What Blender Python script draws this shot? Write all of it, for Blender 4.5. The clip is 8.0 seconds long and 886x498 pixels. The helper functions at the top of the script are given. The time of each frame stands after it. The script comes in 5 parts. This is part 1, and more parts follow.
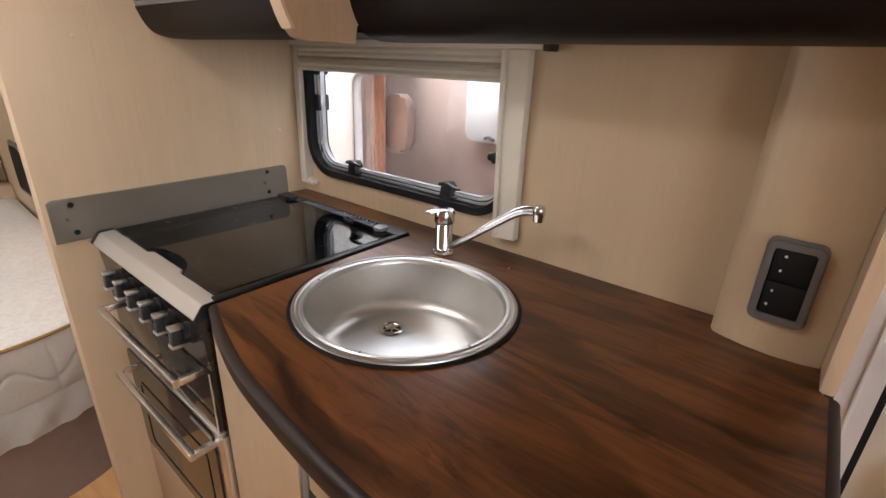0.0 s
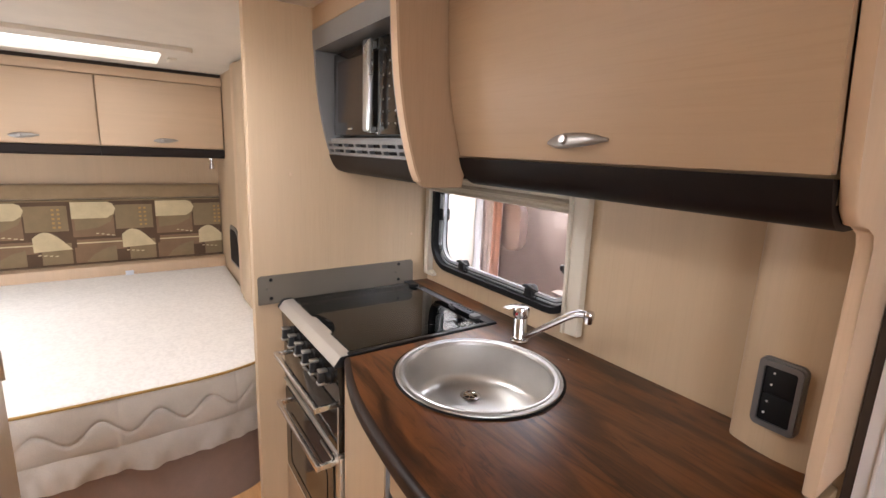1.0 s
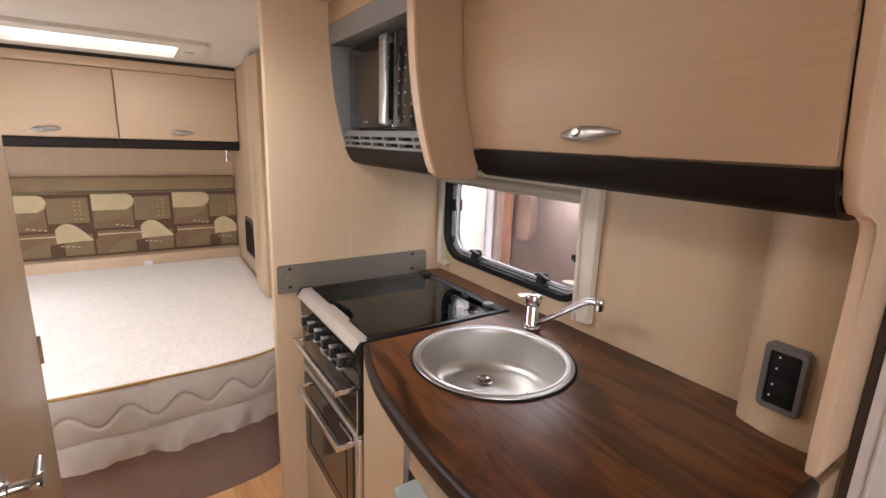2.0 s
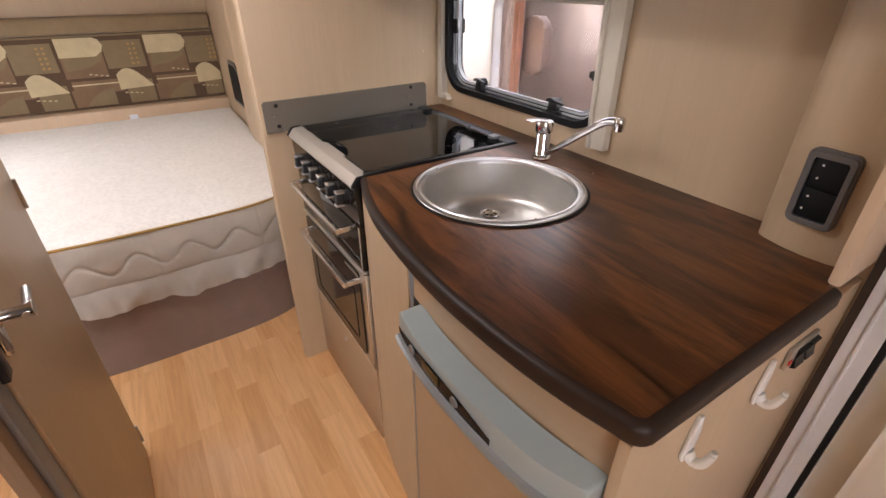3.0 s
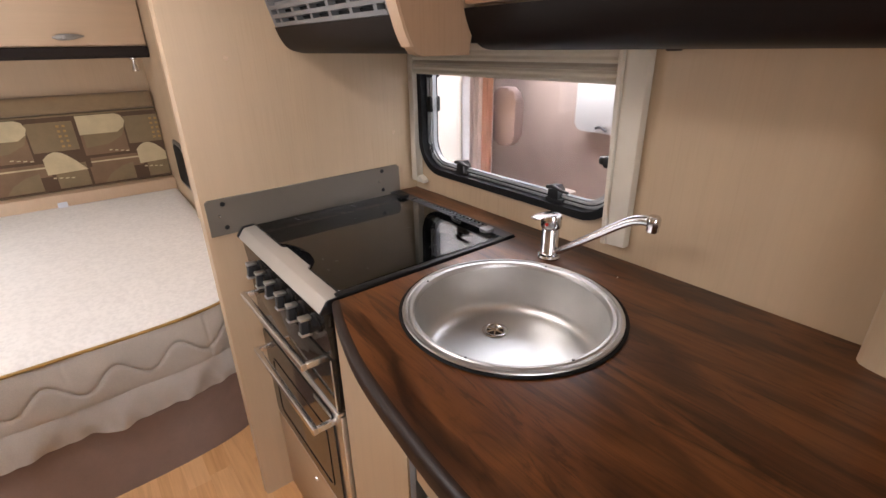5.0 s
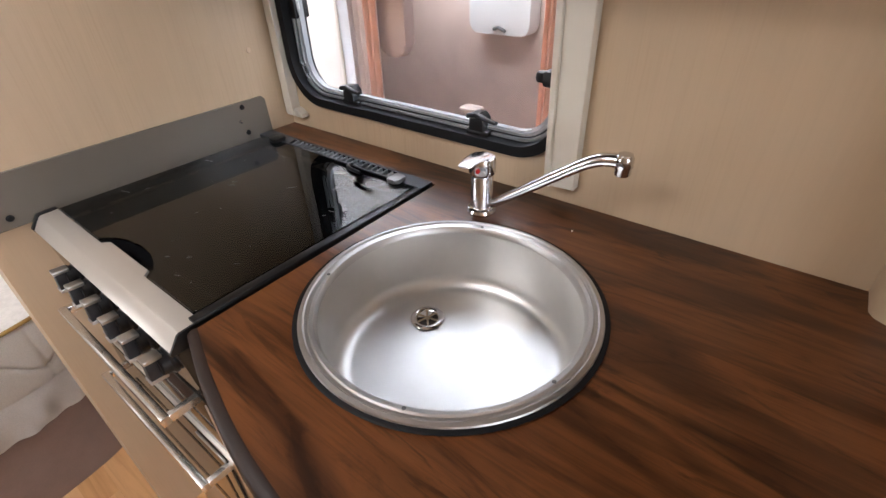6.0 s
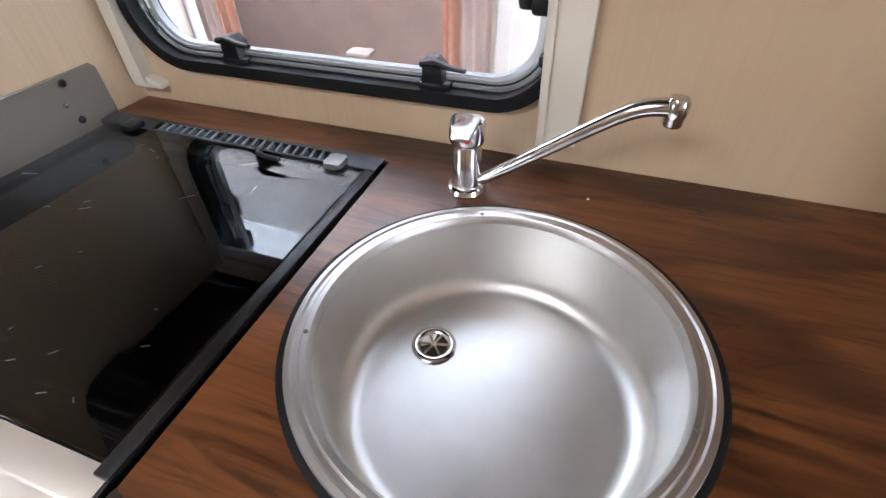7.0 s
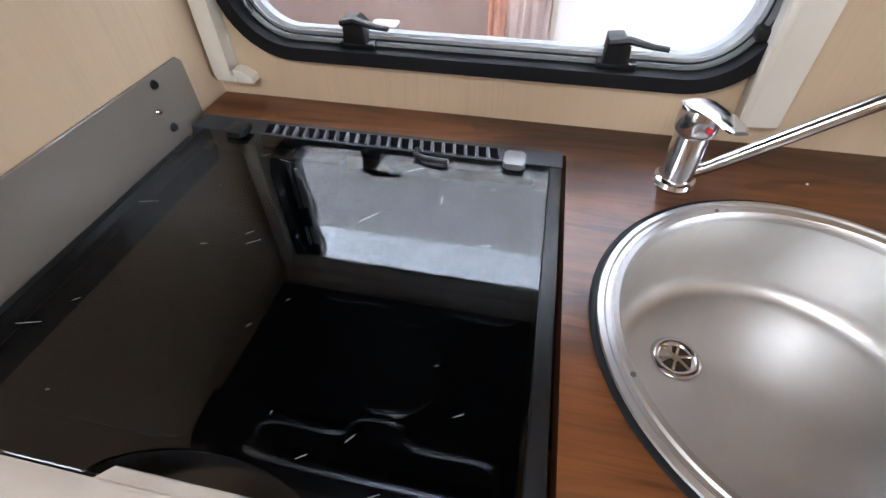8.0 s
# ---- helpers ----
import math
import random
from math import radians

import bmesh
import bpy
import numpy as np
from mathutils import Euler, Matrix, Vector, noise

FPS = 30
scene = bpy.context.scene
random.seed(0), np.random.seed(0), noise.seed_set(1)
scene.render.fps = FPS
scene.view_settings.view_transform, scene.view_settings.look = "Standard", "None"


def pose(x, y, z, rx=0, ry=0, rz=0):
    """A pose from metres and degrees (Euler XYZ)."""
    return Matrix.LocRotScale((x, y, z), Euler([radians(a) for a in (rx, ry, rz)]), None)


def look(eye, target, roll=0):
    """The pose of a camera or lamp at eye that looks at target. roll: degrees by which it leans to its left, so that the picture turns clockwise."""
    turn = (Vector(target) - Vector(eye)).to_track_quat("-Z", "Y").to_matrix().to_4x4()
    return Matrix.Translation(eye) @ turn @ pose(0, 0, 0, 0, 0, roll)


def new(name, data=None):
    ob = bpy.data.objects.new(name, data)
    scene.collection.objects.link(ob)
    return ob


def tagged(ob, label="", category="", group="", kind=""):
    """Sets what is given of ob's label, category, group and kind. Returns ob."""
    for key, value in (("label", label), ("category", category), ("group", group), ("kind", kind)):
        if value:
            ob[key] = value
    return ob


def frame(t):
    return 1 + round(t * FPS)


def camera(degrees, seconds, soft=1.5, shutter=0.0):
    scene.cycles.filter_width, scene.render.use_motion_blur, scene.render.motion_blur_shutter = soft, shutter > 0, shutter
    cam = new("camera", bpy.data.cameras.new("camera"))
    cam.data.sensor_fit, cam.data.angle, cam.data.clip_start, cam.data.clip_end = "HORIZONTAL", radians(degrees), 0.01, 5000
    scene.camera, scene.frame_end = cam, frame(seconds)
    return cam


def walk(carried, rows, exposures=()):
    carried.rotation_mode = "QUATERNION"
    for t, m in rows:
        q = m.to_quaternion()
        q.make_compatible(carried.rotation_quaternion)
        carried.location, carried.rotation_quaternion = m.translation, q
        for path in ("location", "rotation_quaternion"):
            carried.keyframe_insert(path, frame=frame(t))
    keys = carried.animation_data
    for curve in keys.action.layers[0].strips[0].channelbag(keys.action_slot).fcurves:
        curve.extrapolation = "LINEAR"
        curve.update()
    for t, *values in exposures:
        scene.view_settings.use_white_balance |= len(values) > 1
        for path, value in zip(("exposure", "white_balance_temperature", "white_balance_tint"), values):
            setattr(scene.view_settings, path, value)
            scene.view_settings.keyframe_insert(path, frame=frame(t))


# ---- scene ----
cam = camera(87.3, 8.0, soft=1.5)
PATH = [
    (0, (1.209, -0.839, 1.294), (0.05, 0.613, 0.555), 2.4),
    (0.2, (1.244, -0.867, 1.305), (-0.075, 0.471, 0.619), 2.5),
    (0.5, (1.328, -0.907, 1.326), (-0.152, 0.313, 0.76), 4.2),
    (0.8, (1.434, -0.933, 1.381), (-0.149, 0.198, 0.918), 2.7),
    (1, (1.478, -0.955, 1.406), (-0.137, 0.151, 0.996), 2.4),
    (1.2, (1.503, -0.975, 1.42), (-0.127, 0.125, 1.056), 2.3),
    (2.3, (1.494, -0.988, 1.395), (-0.12, 0.041, 0.814), 1.4),
    (2.5, (1.477, -0.974, 1.368), (-0.089, 0.027, 0.627), 0.9),
    (2.7, (1.474, -0.957, 1.336), (-0.049, 0.015, 0.477), 0.3),
    (3, (1.457, -0.945, 1.317), (0.006, -0.01, 0.307), 0.1),
    (3.2, (1.446, -0.954, 1.303), (0.014, -0.018, 0.268), 0.5),
    (3.5, (1.445, -0.951, 1.306), (-0.017, -0.06, 0.272), 0.5),
    (4, (1.42, -0.972, 1.333), (-0.183, -0.05, 0.57), 3.1),
    (4.2, (1.395, -0.959, 1.337), (-0.234, -0.004, 0.677), 3.4),
    (4.5, (1.321, -0.929, 1.346), (-0.275, 0.091, 0.703), 3.0),
    (4.7, (1.271, -0.895, 1.341), (-0.277, 0.173, 0.66), 1.4),
    (5.8, (1.048, -0.726, 1.324), (-0.058, 0.519, 0.216), -2.3),
    (6, (1.004, -0.684, 1.303), (-0.031, 0.605, 0.177), -1.9),
    (6.2, (0.970, -0.654, 1.292), (0.018, 0.649, 0.110), -2.5),
    (6.5, (0.918, -0.624, 1.28), (0.128, 0.738, 0.048), -2.3),
    (6.8, (0.840, -0.595, 1.264), (0.187, 0.795, -0.026), -1.8),
    (7, (0.779, -0.596, 1.256), (0.254, 0.812, -0.064), -1.2),
    (7.2, (0.739, -0.608, 1.244), (0.300, 0.817, -0.089), -0.5),
    (7.5, (0.669, -0.62, 1.246), (0.347, 0.791, -0.134), 0.1),
    (7.8, (0.570, -0.606, 1.250), (0.257, 0.750, -0.184), -0.7),
    (8, (0.464, -0.6, 1.25), (0.166, 0.779, -0.168), -0.5),
]
walk(cam, [(t, look(eye, target, roll)) for t, eye, target, roll in PATH],
     [(0.0, 1.38, 6350, 11), (0.5, 1.64, 6350, 12), (1.2, 1.64, 6350, 13), (2.5, 1.43, 6450, 15), (4.7, 1.38, 6450, 15), (6.0, 1.52, 6050, 11), (8.0, 1.90, 5600, 8)])

# ---------------------------------------------------------------- light
def lamp(name, m, power, sx, sy, color):
    d = bpy.data.lights.new(name, "AREA")
    d.shape, d.size, d.size_y, d.energy, d.color = "RECTANGLE", sx, sy, power, color
    ob = new(name, d)
    ob.matrix_world = m
    return ob


world = bpy.data.worlds.new("sky")
scene.world = world
world.use_nodes = True
wn = world.node_tree.nodes
sky = wn.new("ShaderNodeTexSky")
sky.sky_type, sky.sun_disc, sky.sun_elevation, sky.sun_rotation = "NISHITA", False, radians(50), radians(180)
wn["Background"].inputs["Strength"].default_value = 0.15
cloud = wn.new("ShaderNodeMix")
cloud.data_type = "RGBA"
cloud.inputs[0].default_value = 0.85
cloud.inputs[7].default_value = (26.5, 27.4, 28.8, 1)
world.node_tree.links.new(sky.outputs[0], cloud.inputs[6])
world.node_tree.links.new(cloud.outputs[2], wn["Background"].inputs["Color"])

sun_data = bpy.data.lights.new("sun", "SUN")
sun_data.energy, sun_data.angle, sun_data.color = 1.5, radians(15), (1.0, 0.97, 0.93)
sun = new("sun", sun_data)
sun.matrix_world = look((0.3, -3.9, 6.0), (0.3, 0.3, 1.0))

# fill lamps added as daylight from an assumed roof vent, lounge and bedroom windows, all unseen
lamp("roof_vent_daylight", look((0.345, -1.25, 1.942), (0.345, -1.25, 0)), 6.9, 0.60, 0.48, (1.0, 0.98, 0.97))
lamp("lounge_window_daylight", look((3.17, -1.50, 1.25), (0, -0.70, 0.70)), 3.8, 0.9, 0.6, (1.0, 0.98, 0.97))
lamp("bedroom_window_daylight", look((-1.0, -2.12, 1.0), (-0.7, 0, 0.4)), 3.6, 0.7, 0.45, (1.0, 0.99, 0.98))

# ---------------------------------------------------------------- materials
def material(name):
    m = bpy.data.materials.new(name)
    m.use_nodes = True
    return m, m.node_tree.nodes, m.node_tree.links, m.node_tree.nodes["Principled BSDF"]


def mapped(nd, lk, scale, source="Object"):
    tc = nd.new("ShaderNodeTexCoord")
    mp = nd.new("ShaderNodeMapping")
    mp.inputs["Scale"].default_value = scale
    lk.new(tc.outputs[source], mp.inputs["Vector"])
    return mp.outputs["Vector"]


def noise_tex(nd, lk, vec, scale, detail=4.0, rough=0.55, distort=0.0):
    n = nd.new("ShaderNodeTexNoise")
    n.inputs["Scale"].default_value = scale
    n.inputs["Detail"].default_value = detail
    n.inputs["Roughness"].default_value = rough
    n.inputs["Distortion"].default_value = distort
    lk.new(vec, n.inputs["Vector"])
    return n.outputs["Fac"]


def ramp(nd, lk, fac, stops):
    r = nd.new("ShaderNodeValToRGB")
    els = r.color_ramp.elements
    while len(els) < len(stops):
        els.new(0.5)
    for e, (p, c) in zip(els, stops):
        e.position, e.color = p, (*c, 1)
    lk.new(fac, r.inputs["Fac"])
    return r.outputs["Color"]


def mix(nd, lk, fac, a, b, blend="MIX"):
    n = nd.new("ShaderNodeMix")
    n.data_type, n.blend_type = "RGBA", blend
    for sock, v in ((n.inputs[0], fac), (n.inputs[6], a), (n.inputs[7], b)):
        if isinstance(v, (int, float)):
            sock.default_value = v
        elif isinstance(v, tuple):
            sock.default_value = (*v, 1)
        else:
            lk.new(v, sock)
    return n.outputs[2]


def bump(nd, lk, bsdf, height, strength, dist=0.001):
    b = nd.new("ShaderNodeBump")
    b.inputs["Strength"].default_value, b.inputs["Distance"].default_value = strength, dist
    lk.new(height, b.inputs["Height"])
    lk.new(b.outputs[0], bsdf.inputs["Normal"])


def scaled(color, k):
    return tuple(c * k for c in color)


def plain(name, color, rough=0.5, metal=0.0, vary=0.10, bump_by=0.05, grain=60.0, shine=0.5):
    """Paint, plastic or metal with faint blotches, uneven gloss and a fine tooth."""
    m, nd, lk, b = material(name)
    v = mapped(nd, lk, (1, 1, 1))
    big, fine = noise_tex(nd, lk, v, 7.0, 3), noise_tex(nd, lk, v, grain * 4, 3)
    c = ramp(nd, lk, big, [(0.3, scaled(color, 1 - vary)), (0.7, scaled(color, 1 + vary * 0.6))])
    lk.new(c, b.inputs["Base Color"])
    mr = nd.new("ShaderNodeMapRange")
    mr.inputs["To Min"].default_value, mr.inputs["To Max"].default_value = rough * 0.85, min(1, rough * 1.2)
    lk.new(big, mr.inputs["Value"])
    lk.new(mr.outputs[0], b.inputs["Roughness"])
    b.inputs["Metallic"].default_value = metal
    b.inputs["Specular IOR Level"].default_value = shine
    if bump_by:
        bump(nd, lk, b, fine, bump_by)
    return m


def laminate(name, axis, color, contrast=0.06, rough=0.42, shine=0.5):
    """Pale oak foil: long fine streaks along one axis over slow bands of tone."""
    m, nd, lk, b = material(name)
    stretch = [38.0, 38.0, 38.0]
    stretch[axis] = 1.3
    fine = [260.0, 260.0, 260.0]
    fine[axis] = 9.0
    slow = noise_tex(nd, lk, mapped(nd, lk, tuple(s * 0.25 for s in stretch)), 1.0, 3, 0.5, 0.6)
    streak = noise_tex(nd, lk, mapped(nd, lk, tuple(stretch)), 1.0, 5, 0.6, 0.3)
    pore = noise_tex(nd, lk, mapped(nd, lk, tuple(fine)), 1.0, 2, 0.5)
    base = ramp(nd, lk, streak, [(0.3, scaled(color, 1 - contrast)), (0.55, color), (0.75, scaled(color, 1 + contrast * 0.5))])
    toned = mix(nd, lk, 0.35, base, ramp(nd, lk, slow, [(0.3, scaled(color, 1 - contrast * 1.4)), (0.7, scaled(color, 1.06))]))
    pores = ramp(nd, lk, pore, [(0.32, (0.88, 0.86, 0.83)), (0.5, (1, 1, 1))])
    patchy = noise_tex(nd, lk, mapped(nd, lk, tuple(s * 0.12 for s in stretch)), 1.0, 2)
    where = nd.new("ShaderNodeMapRange")
    where.inputs["From Min"].default_value, where.inputs["From Max"].default_value = 0.42, 0.68
    where.inputs["To Min"].default_value, where.inputs["To Max"].default_value = 0.08, 0.6
    lk.new(patchy, where.inputs["Value"])
    lk.new(mix(nd, lk, where.outputs[0], toned, pores, "MULTIPLY"), b.inputs["Base Color"])
    b.inputs["Roughness"].default_value = rough
    b.inputs["Specular IOR Level"].default_value = shine
    bump(nd, lk, b, pore, 0.04, 0.0005)
    return m


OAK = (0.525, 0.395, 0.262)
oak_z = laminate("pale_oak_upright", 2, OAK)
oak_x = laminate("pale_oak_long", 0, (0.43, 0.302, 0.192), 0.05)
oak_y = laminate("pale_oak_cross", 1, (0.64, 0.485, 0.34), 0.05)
oak_edge = laminate("oak_edge", 2, (0.60, 0.445, 0.31), 0.05)
oak_cheek = laminate("warm_oak", 2, (0.45, 0.31, 0.20), 0.05)
wenge = laminate("wenge", 0, (0.0075, 0.0042, 0.0036), 0.3, 0.5, 0.25)


def walnut_material():
    """Walnut foil: slow tone bands, dark wandering veins, long fine streaks and pores."""
    m, nd, lk, b = material("walnut")
    v = mapped(nd, lk, (1.5, 7.0, 7.0))
    warp = nd.new("ShaderNodeTexNoise")
    warp.inputs["Scale"].default_value, warp.inputs["Detail"].default_value = 1.1, 2
    lk.new(v, warp.inputs["Vector"])
    add = nd.new("ShaderNodeVectorMath")
    add.operation = "MULTIPLY_ADD"
    add.inputs[1].default_value = (1.0, 1.0, 1.0)
    lk.new(warp.outputs["Color"], add.inputs[0])
    lk.new(v, add.inputs[2])
    band = noise_tex(nd, lk, add.outputs[0], 1.3, 3, 0.5, 1.4)
    vein = noise_tex(nd, lk, add.outputs[0], 2.9, 5, 0.6, 2.2)
    streak = noise_tex(nd, lk, mapped(nd, lk, (3.0, 75.0, 75.0)), 1.0, 4, 0.6, 0.6)
    pore = noise_tex(nd, lk, mapped(nd, lk, (14, 320, 320)), 1.0, 2)
    c1 = ramp(nd, lk, band, [(0.28, (0.034, 0.012, 0.0045)), (0.43, (0.088, 0.031, 0.0100)), (0.57, (0.180, 0.066, 0.0200)), (0.75, (0.120, 0.043, 0.0130))])
    lines = ramp(nd, lk, vein, [(0.36, (0.42, 0.38, 0.36)), (0.45, (0.88, 0.85, 0.83)), (0.6, (1, 1, 1)), (0.72, (1.0, 0.95, 0.9))])
    c = mix(nd, lk, 0.9, c1, lines, "MULTIPLY")
    c = mix(nd, lk, 0.6, c, ramp(nd, lk, streak, [(0.34, (0.55, 0.51, 0.48)), (0.52, (1, 1, 1))]), "MULTIPLY")
    c = mix(nd, lk, 0.45, c, ramp(nd, lk, pore, [(0.36, (0.55, 0.5, 0.5)), (0.5, (1, 1, 1))]), "MULTIPLY")
    lk.new(c, b.inputs["Base Color"])
    smear = noise_tex(nd, lk, mapped(nd, lk, (1, 1, 1)), 11.0, 4)
    mr = nd.new("ShaderNodeMapRange")
    mr.inputs["To Min"].default_value, mr.inputs["To Max"].default_value = 0.29, 0.38
    lk.new(smear, mr.inputs["Value"])
    lk.new(mr.outputs[0], b.inputs["Roughness"])
    bump(nd, lk, b, pore, 0.10, 0.0006)
    return m


walnut = walnut_material()


def brushed(name, color, rough, stretch, strength=0.06):
    m, nd, lk, b = material(name)
    lines = noise_tex(nd, lk, mapped(nd, lk, stretch), 1.0, 3)
    cloud = noise_tex(nd, lk, mapped(nd, lk, (1, 1, 1)), 14.0, 4)
    lk.new(ramp(nd, lk, cloud, [(0.3, scaled(color, 0.88)), (0.7, color)]), b.inputs["Base Color"])
    b.inputs["Metallic"].default_value = 1.0
    mr = nd.new("ShaderNodeMapRange")
    mr.inputs["To Min"].default_value, mr.inputs["To Max"].default_value = rough * 0.8, rough * 1.3
    lk.new(cloud, mr.inputs["Value"])
    lk.new(mr.outputs[0], b.inputs["Roughness"])
    bump(nd, lk, b, lines, strength, 0.0004)
    return m


steel = brushed("brushed_steel", (0.72, 0.70, 0.66), 0.36, (4, 500, 500))
bar_steel = brushed("bright_bar_steel", (0.80, 0.79, 0.77), 0.24, (4, 500, 500), 0.03)
sink_steel = brushed("sink_steel", (0.74, 0.735, 0.72), 0.40, (60, 60, 420), 0.04)
rim_steel = brushed("rim_steel", (0.62, 0.61, 0.60), 0.40, (60, 60, 60), 0.02)
splash_steel = plain("smoked_splash_panel", (0.165, 0.146, 0.122), 0.22, 0.0, 0.02, 0.02)
chrome = plain("chrome", (0.64, 0.64, 0.66), 0.14, 1.0, 0.03, 0.0)
satin_metal = plain("satin_metal", (0.52, 0.52, 0.52), 0.30, 1.0, 0.05, 0.02)
black_plastic = plain("black_plastic", (0.007, 0.007, 0.008), 0.40, 0.0, 0.2, 0.06, shine=0.35)
charcoal = plain("charcoal_plastic", (0.022, 0.024, 0.028), 0.42, 0.0, 0.1, 0.05, shine=0.3)
rubber = plain("black_rubber", (0.006, 0.006, 0.007), 0.60, 0.0, 0.2, 0.08, shine=0.25)
grey_plastic = plain("pewter_plastic", (0.17, 0.165, 0.165), 0.36, 0.35, 0.08, 0.05)
slate_metal = plain("slate_grey_fascia", (0.25, 0.26, 0.275), 0.40, 0.4, 0.06, 0.03)
cream_plastic = plain("cream_plastic", (0.66, 0.61, 0.52), 0.42, 0.0, 0.05, 0.03)
white_plastic = plain("white_plastic", (0.80, 0.79, 0.77), 0.32, 0.0, 0.05, 0.02)
pale_grey = plain("pale_grey_frame", (0.68, 0.68, 0.71), 0.38, 0.0, 0.06, 0.04)
door_cream = plain("cream_door_lining", (0.84, 0.785, 0.70), 0.45, 0.0, 0.06, 0.08)
ceiling_paint = plain("cream_ceiling_lining", (0.70, 0.66, 0.60), 0.7, 0.0, 0.05, 0.15)
edging = plain("brown_edging", (0.024, 0.0125, 0.0085), 0.46, 0.0, 0.12, 0.05, shine=0.3)
fridge_grey = plain("blue_grey_plastic", (0.34, 0.40, 0.41), 0.33, 0.0, 0.05, 0.03)
pull_metal = plain("satin_pull", (0.42, 0.41, 0.40), 0.42, 1.0, 0.05, 0.02)
pewter_lip = plain("pewter_lip", (0.30, 0.32, 0.33), 0.36, 0.5, 0.05, 0.02)
silver_trim = plain("silver_trim", (0.55, 0.57, 0.58), 0.28, 0.8, 0.05, 0.02)
brown_gloss = plain("brown_gloss_panel", (0.030, 0.020, 0.016), 0.2, 0.0, 0.1, 0.0)
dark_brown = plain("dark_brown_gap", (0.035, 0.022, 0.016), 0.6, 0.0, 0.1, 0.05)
off_white_paper = plain("paper_tag", (0.72, 0.76, 0.85), 0.7)
red_dot = plain("red_mark", (0.55, 0.03, 0.03), 0.3)
black_glass_flat = plain("dark_oven_glass", (0.020, 0.016, 0.013), 0.08, 0.0, 0.2, 0.0)


def hob_glass_material():
    """Smoked lid glass: faint dust haze and short scratches."""
    m, nd, lk, b = material("smoked_lid_glass")
    v = mapped(nd, lk, (1, 1, 1))
    dust = noise_tex(nd, lk, v, 9.0, 6, 0.65, 0.5)
    lk.new(ramp(nd, lk, dust, [(0.45, (0.12, 0.13, 0.14)), (0.75, (0.15, 0.16, 0.17))]), b.inputs["Base Color"])
    b.inputs["Transmission Weight"].default_value = 1.0
    b.inputs["IOR"].default_value = 1.40
    mr = nd.new("ShaderNodeMapRange")
    mr.inputs["From Min"].default_value, mr.inputs["From Max"].default_value = 0.4, 0.8
    mr.inputs["To Min"].default_value, mr.inputs["To Max"].default_value = 0.0, 0.03
    lk.new(dust, mr.inputs["Value"])
    lk.new(mr.outputs[0], b.inputs["Roughness"])
    return m


hob_glass = hob_glass_material()
rail_metal = plain("champagne_rail", (0.49, 0.45, 0.40), 0.36, 0.35, 0.05, 0.03)
# bright metal in place of black enamel, so glints show through the lid
wire_metal = plain("glint_wire", (0.62, 0.62, 0.64), 0.16, 1.0, 0.2, 0.0)
enamel = plain("black_enamel", (0.006, 0.006, 0.007), 0.16, 0.0, 0.2, 0.0)
fin_grey = plain("grey_vent_fin", (0.095, 0.10, 0.105), 0.38)
scratch_mat = plain("scratched_glass", (0.32, 0.32, 0.31), 0.5)


def glass_material(name, tint, rough=0.02):
    m, nd, lk, b = material(name)
    lk.new(ramp(nd, lk, noise_tex(nd, lk, mapped(nd, lk, (1, 1, 1)), 6.0), [(0.3, scaled(tint, 0.97)), (0.7, tint)]), b.inputs["Base Color"])
    b.inputs["Transmission Weight"].default_value = 1.0
    b.inputs["Roughness"].default_value = rough
    b.inputs["IOR"].default_value = 1.15
    return m


acrylic = glass_material("window_acrylic", (0.93, 0.92, 0.93), 0.015)


def cloth(name, color, scale=900.0, vary=0.14, bump_by=0.35):
    m, nd, lk, b = material(name)
    v = mapped(nd, lk, (1, 1, 1))
    weave, blot = noise_tex(nd, lk, v, scale, 2), noise_tex(nd, lk, v, 12.0, 5, 0.6)
    c = ramp(nd, lk, blot, [(0.3, scaled(color, 1 - vary)), (0.7, scaled(color, 1 + vary * 0.4))])
    lk.new(mix(nd, lk, 0.25, c, ramp(nd, lk, weave, [(0.35, (0.6, 0.6, 0.6)), (0.6, (1, 1, 1))]), "MULTIPLY"), b.inputs["Base Color"])
    b.inputs["Roughness"].default_value = 0.9
    b.inputs["Sheen Weight"].default_value = 0.25
    bump(nd, lk, b, weave, bump_by, 0.0015)
    return m


mattress_top_cloth = cloth("mattress_damask", (0.86, 0.84, 0.815), 70.0, 0.04, 0.08)
mattress_side_cloth = cloth("quilted_cotton", (0.84, 0.785, 0.72), 420.0, 0.06, 0.12)
hem_cloth = cloth("loose_white_cover", (0.84, 0.80, 0.75), 420.0, 0.06, 0.12)
base_cloth = cloth("taupe_base_fabric", (0.25, 0.175, 0.145), 500.0, 0.12, 0.3)
gold_cord = cloth("gold_piping", (0.36, 0.22, 0.06), 800.0)
headboard_cloth = cloth("khaki_upholstery", (0.30, 0.215, 0.125), 700.0)
curtain_cloth = cloth("apricot_curtain", (0.84, 0.50, 0.38), 500.0)
print_cream = cloth("print_cream", (0.62, 0.52, 0.33), 700.0)
print_tan = cloth("print_tan", (0.23, 0.145, 0.085), 700.0)
print_olive = cloth("print_olive", (0.25, 0.185, 0.105), 700.0)
print_dark = cloth("print_dark", (0.105, 0.062, 0.036), 700.0)
print_gold = cloth("print_gold", (0.44, 0.27, 0.10), 700.0)


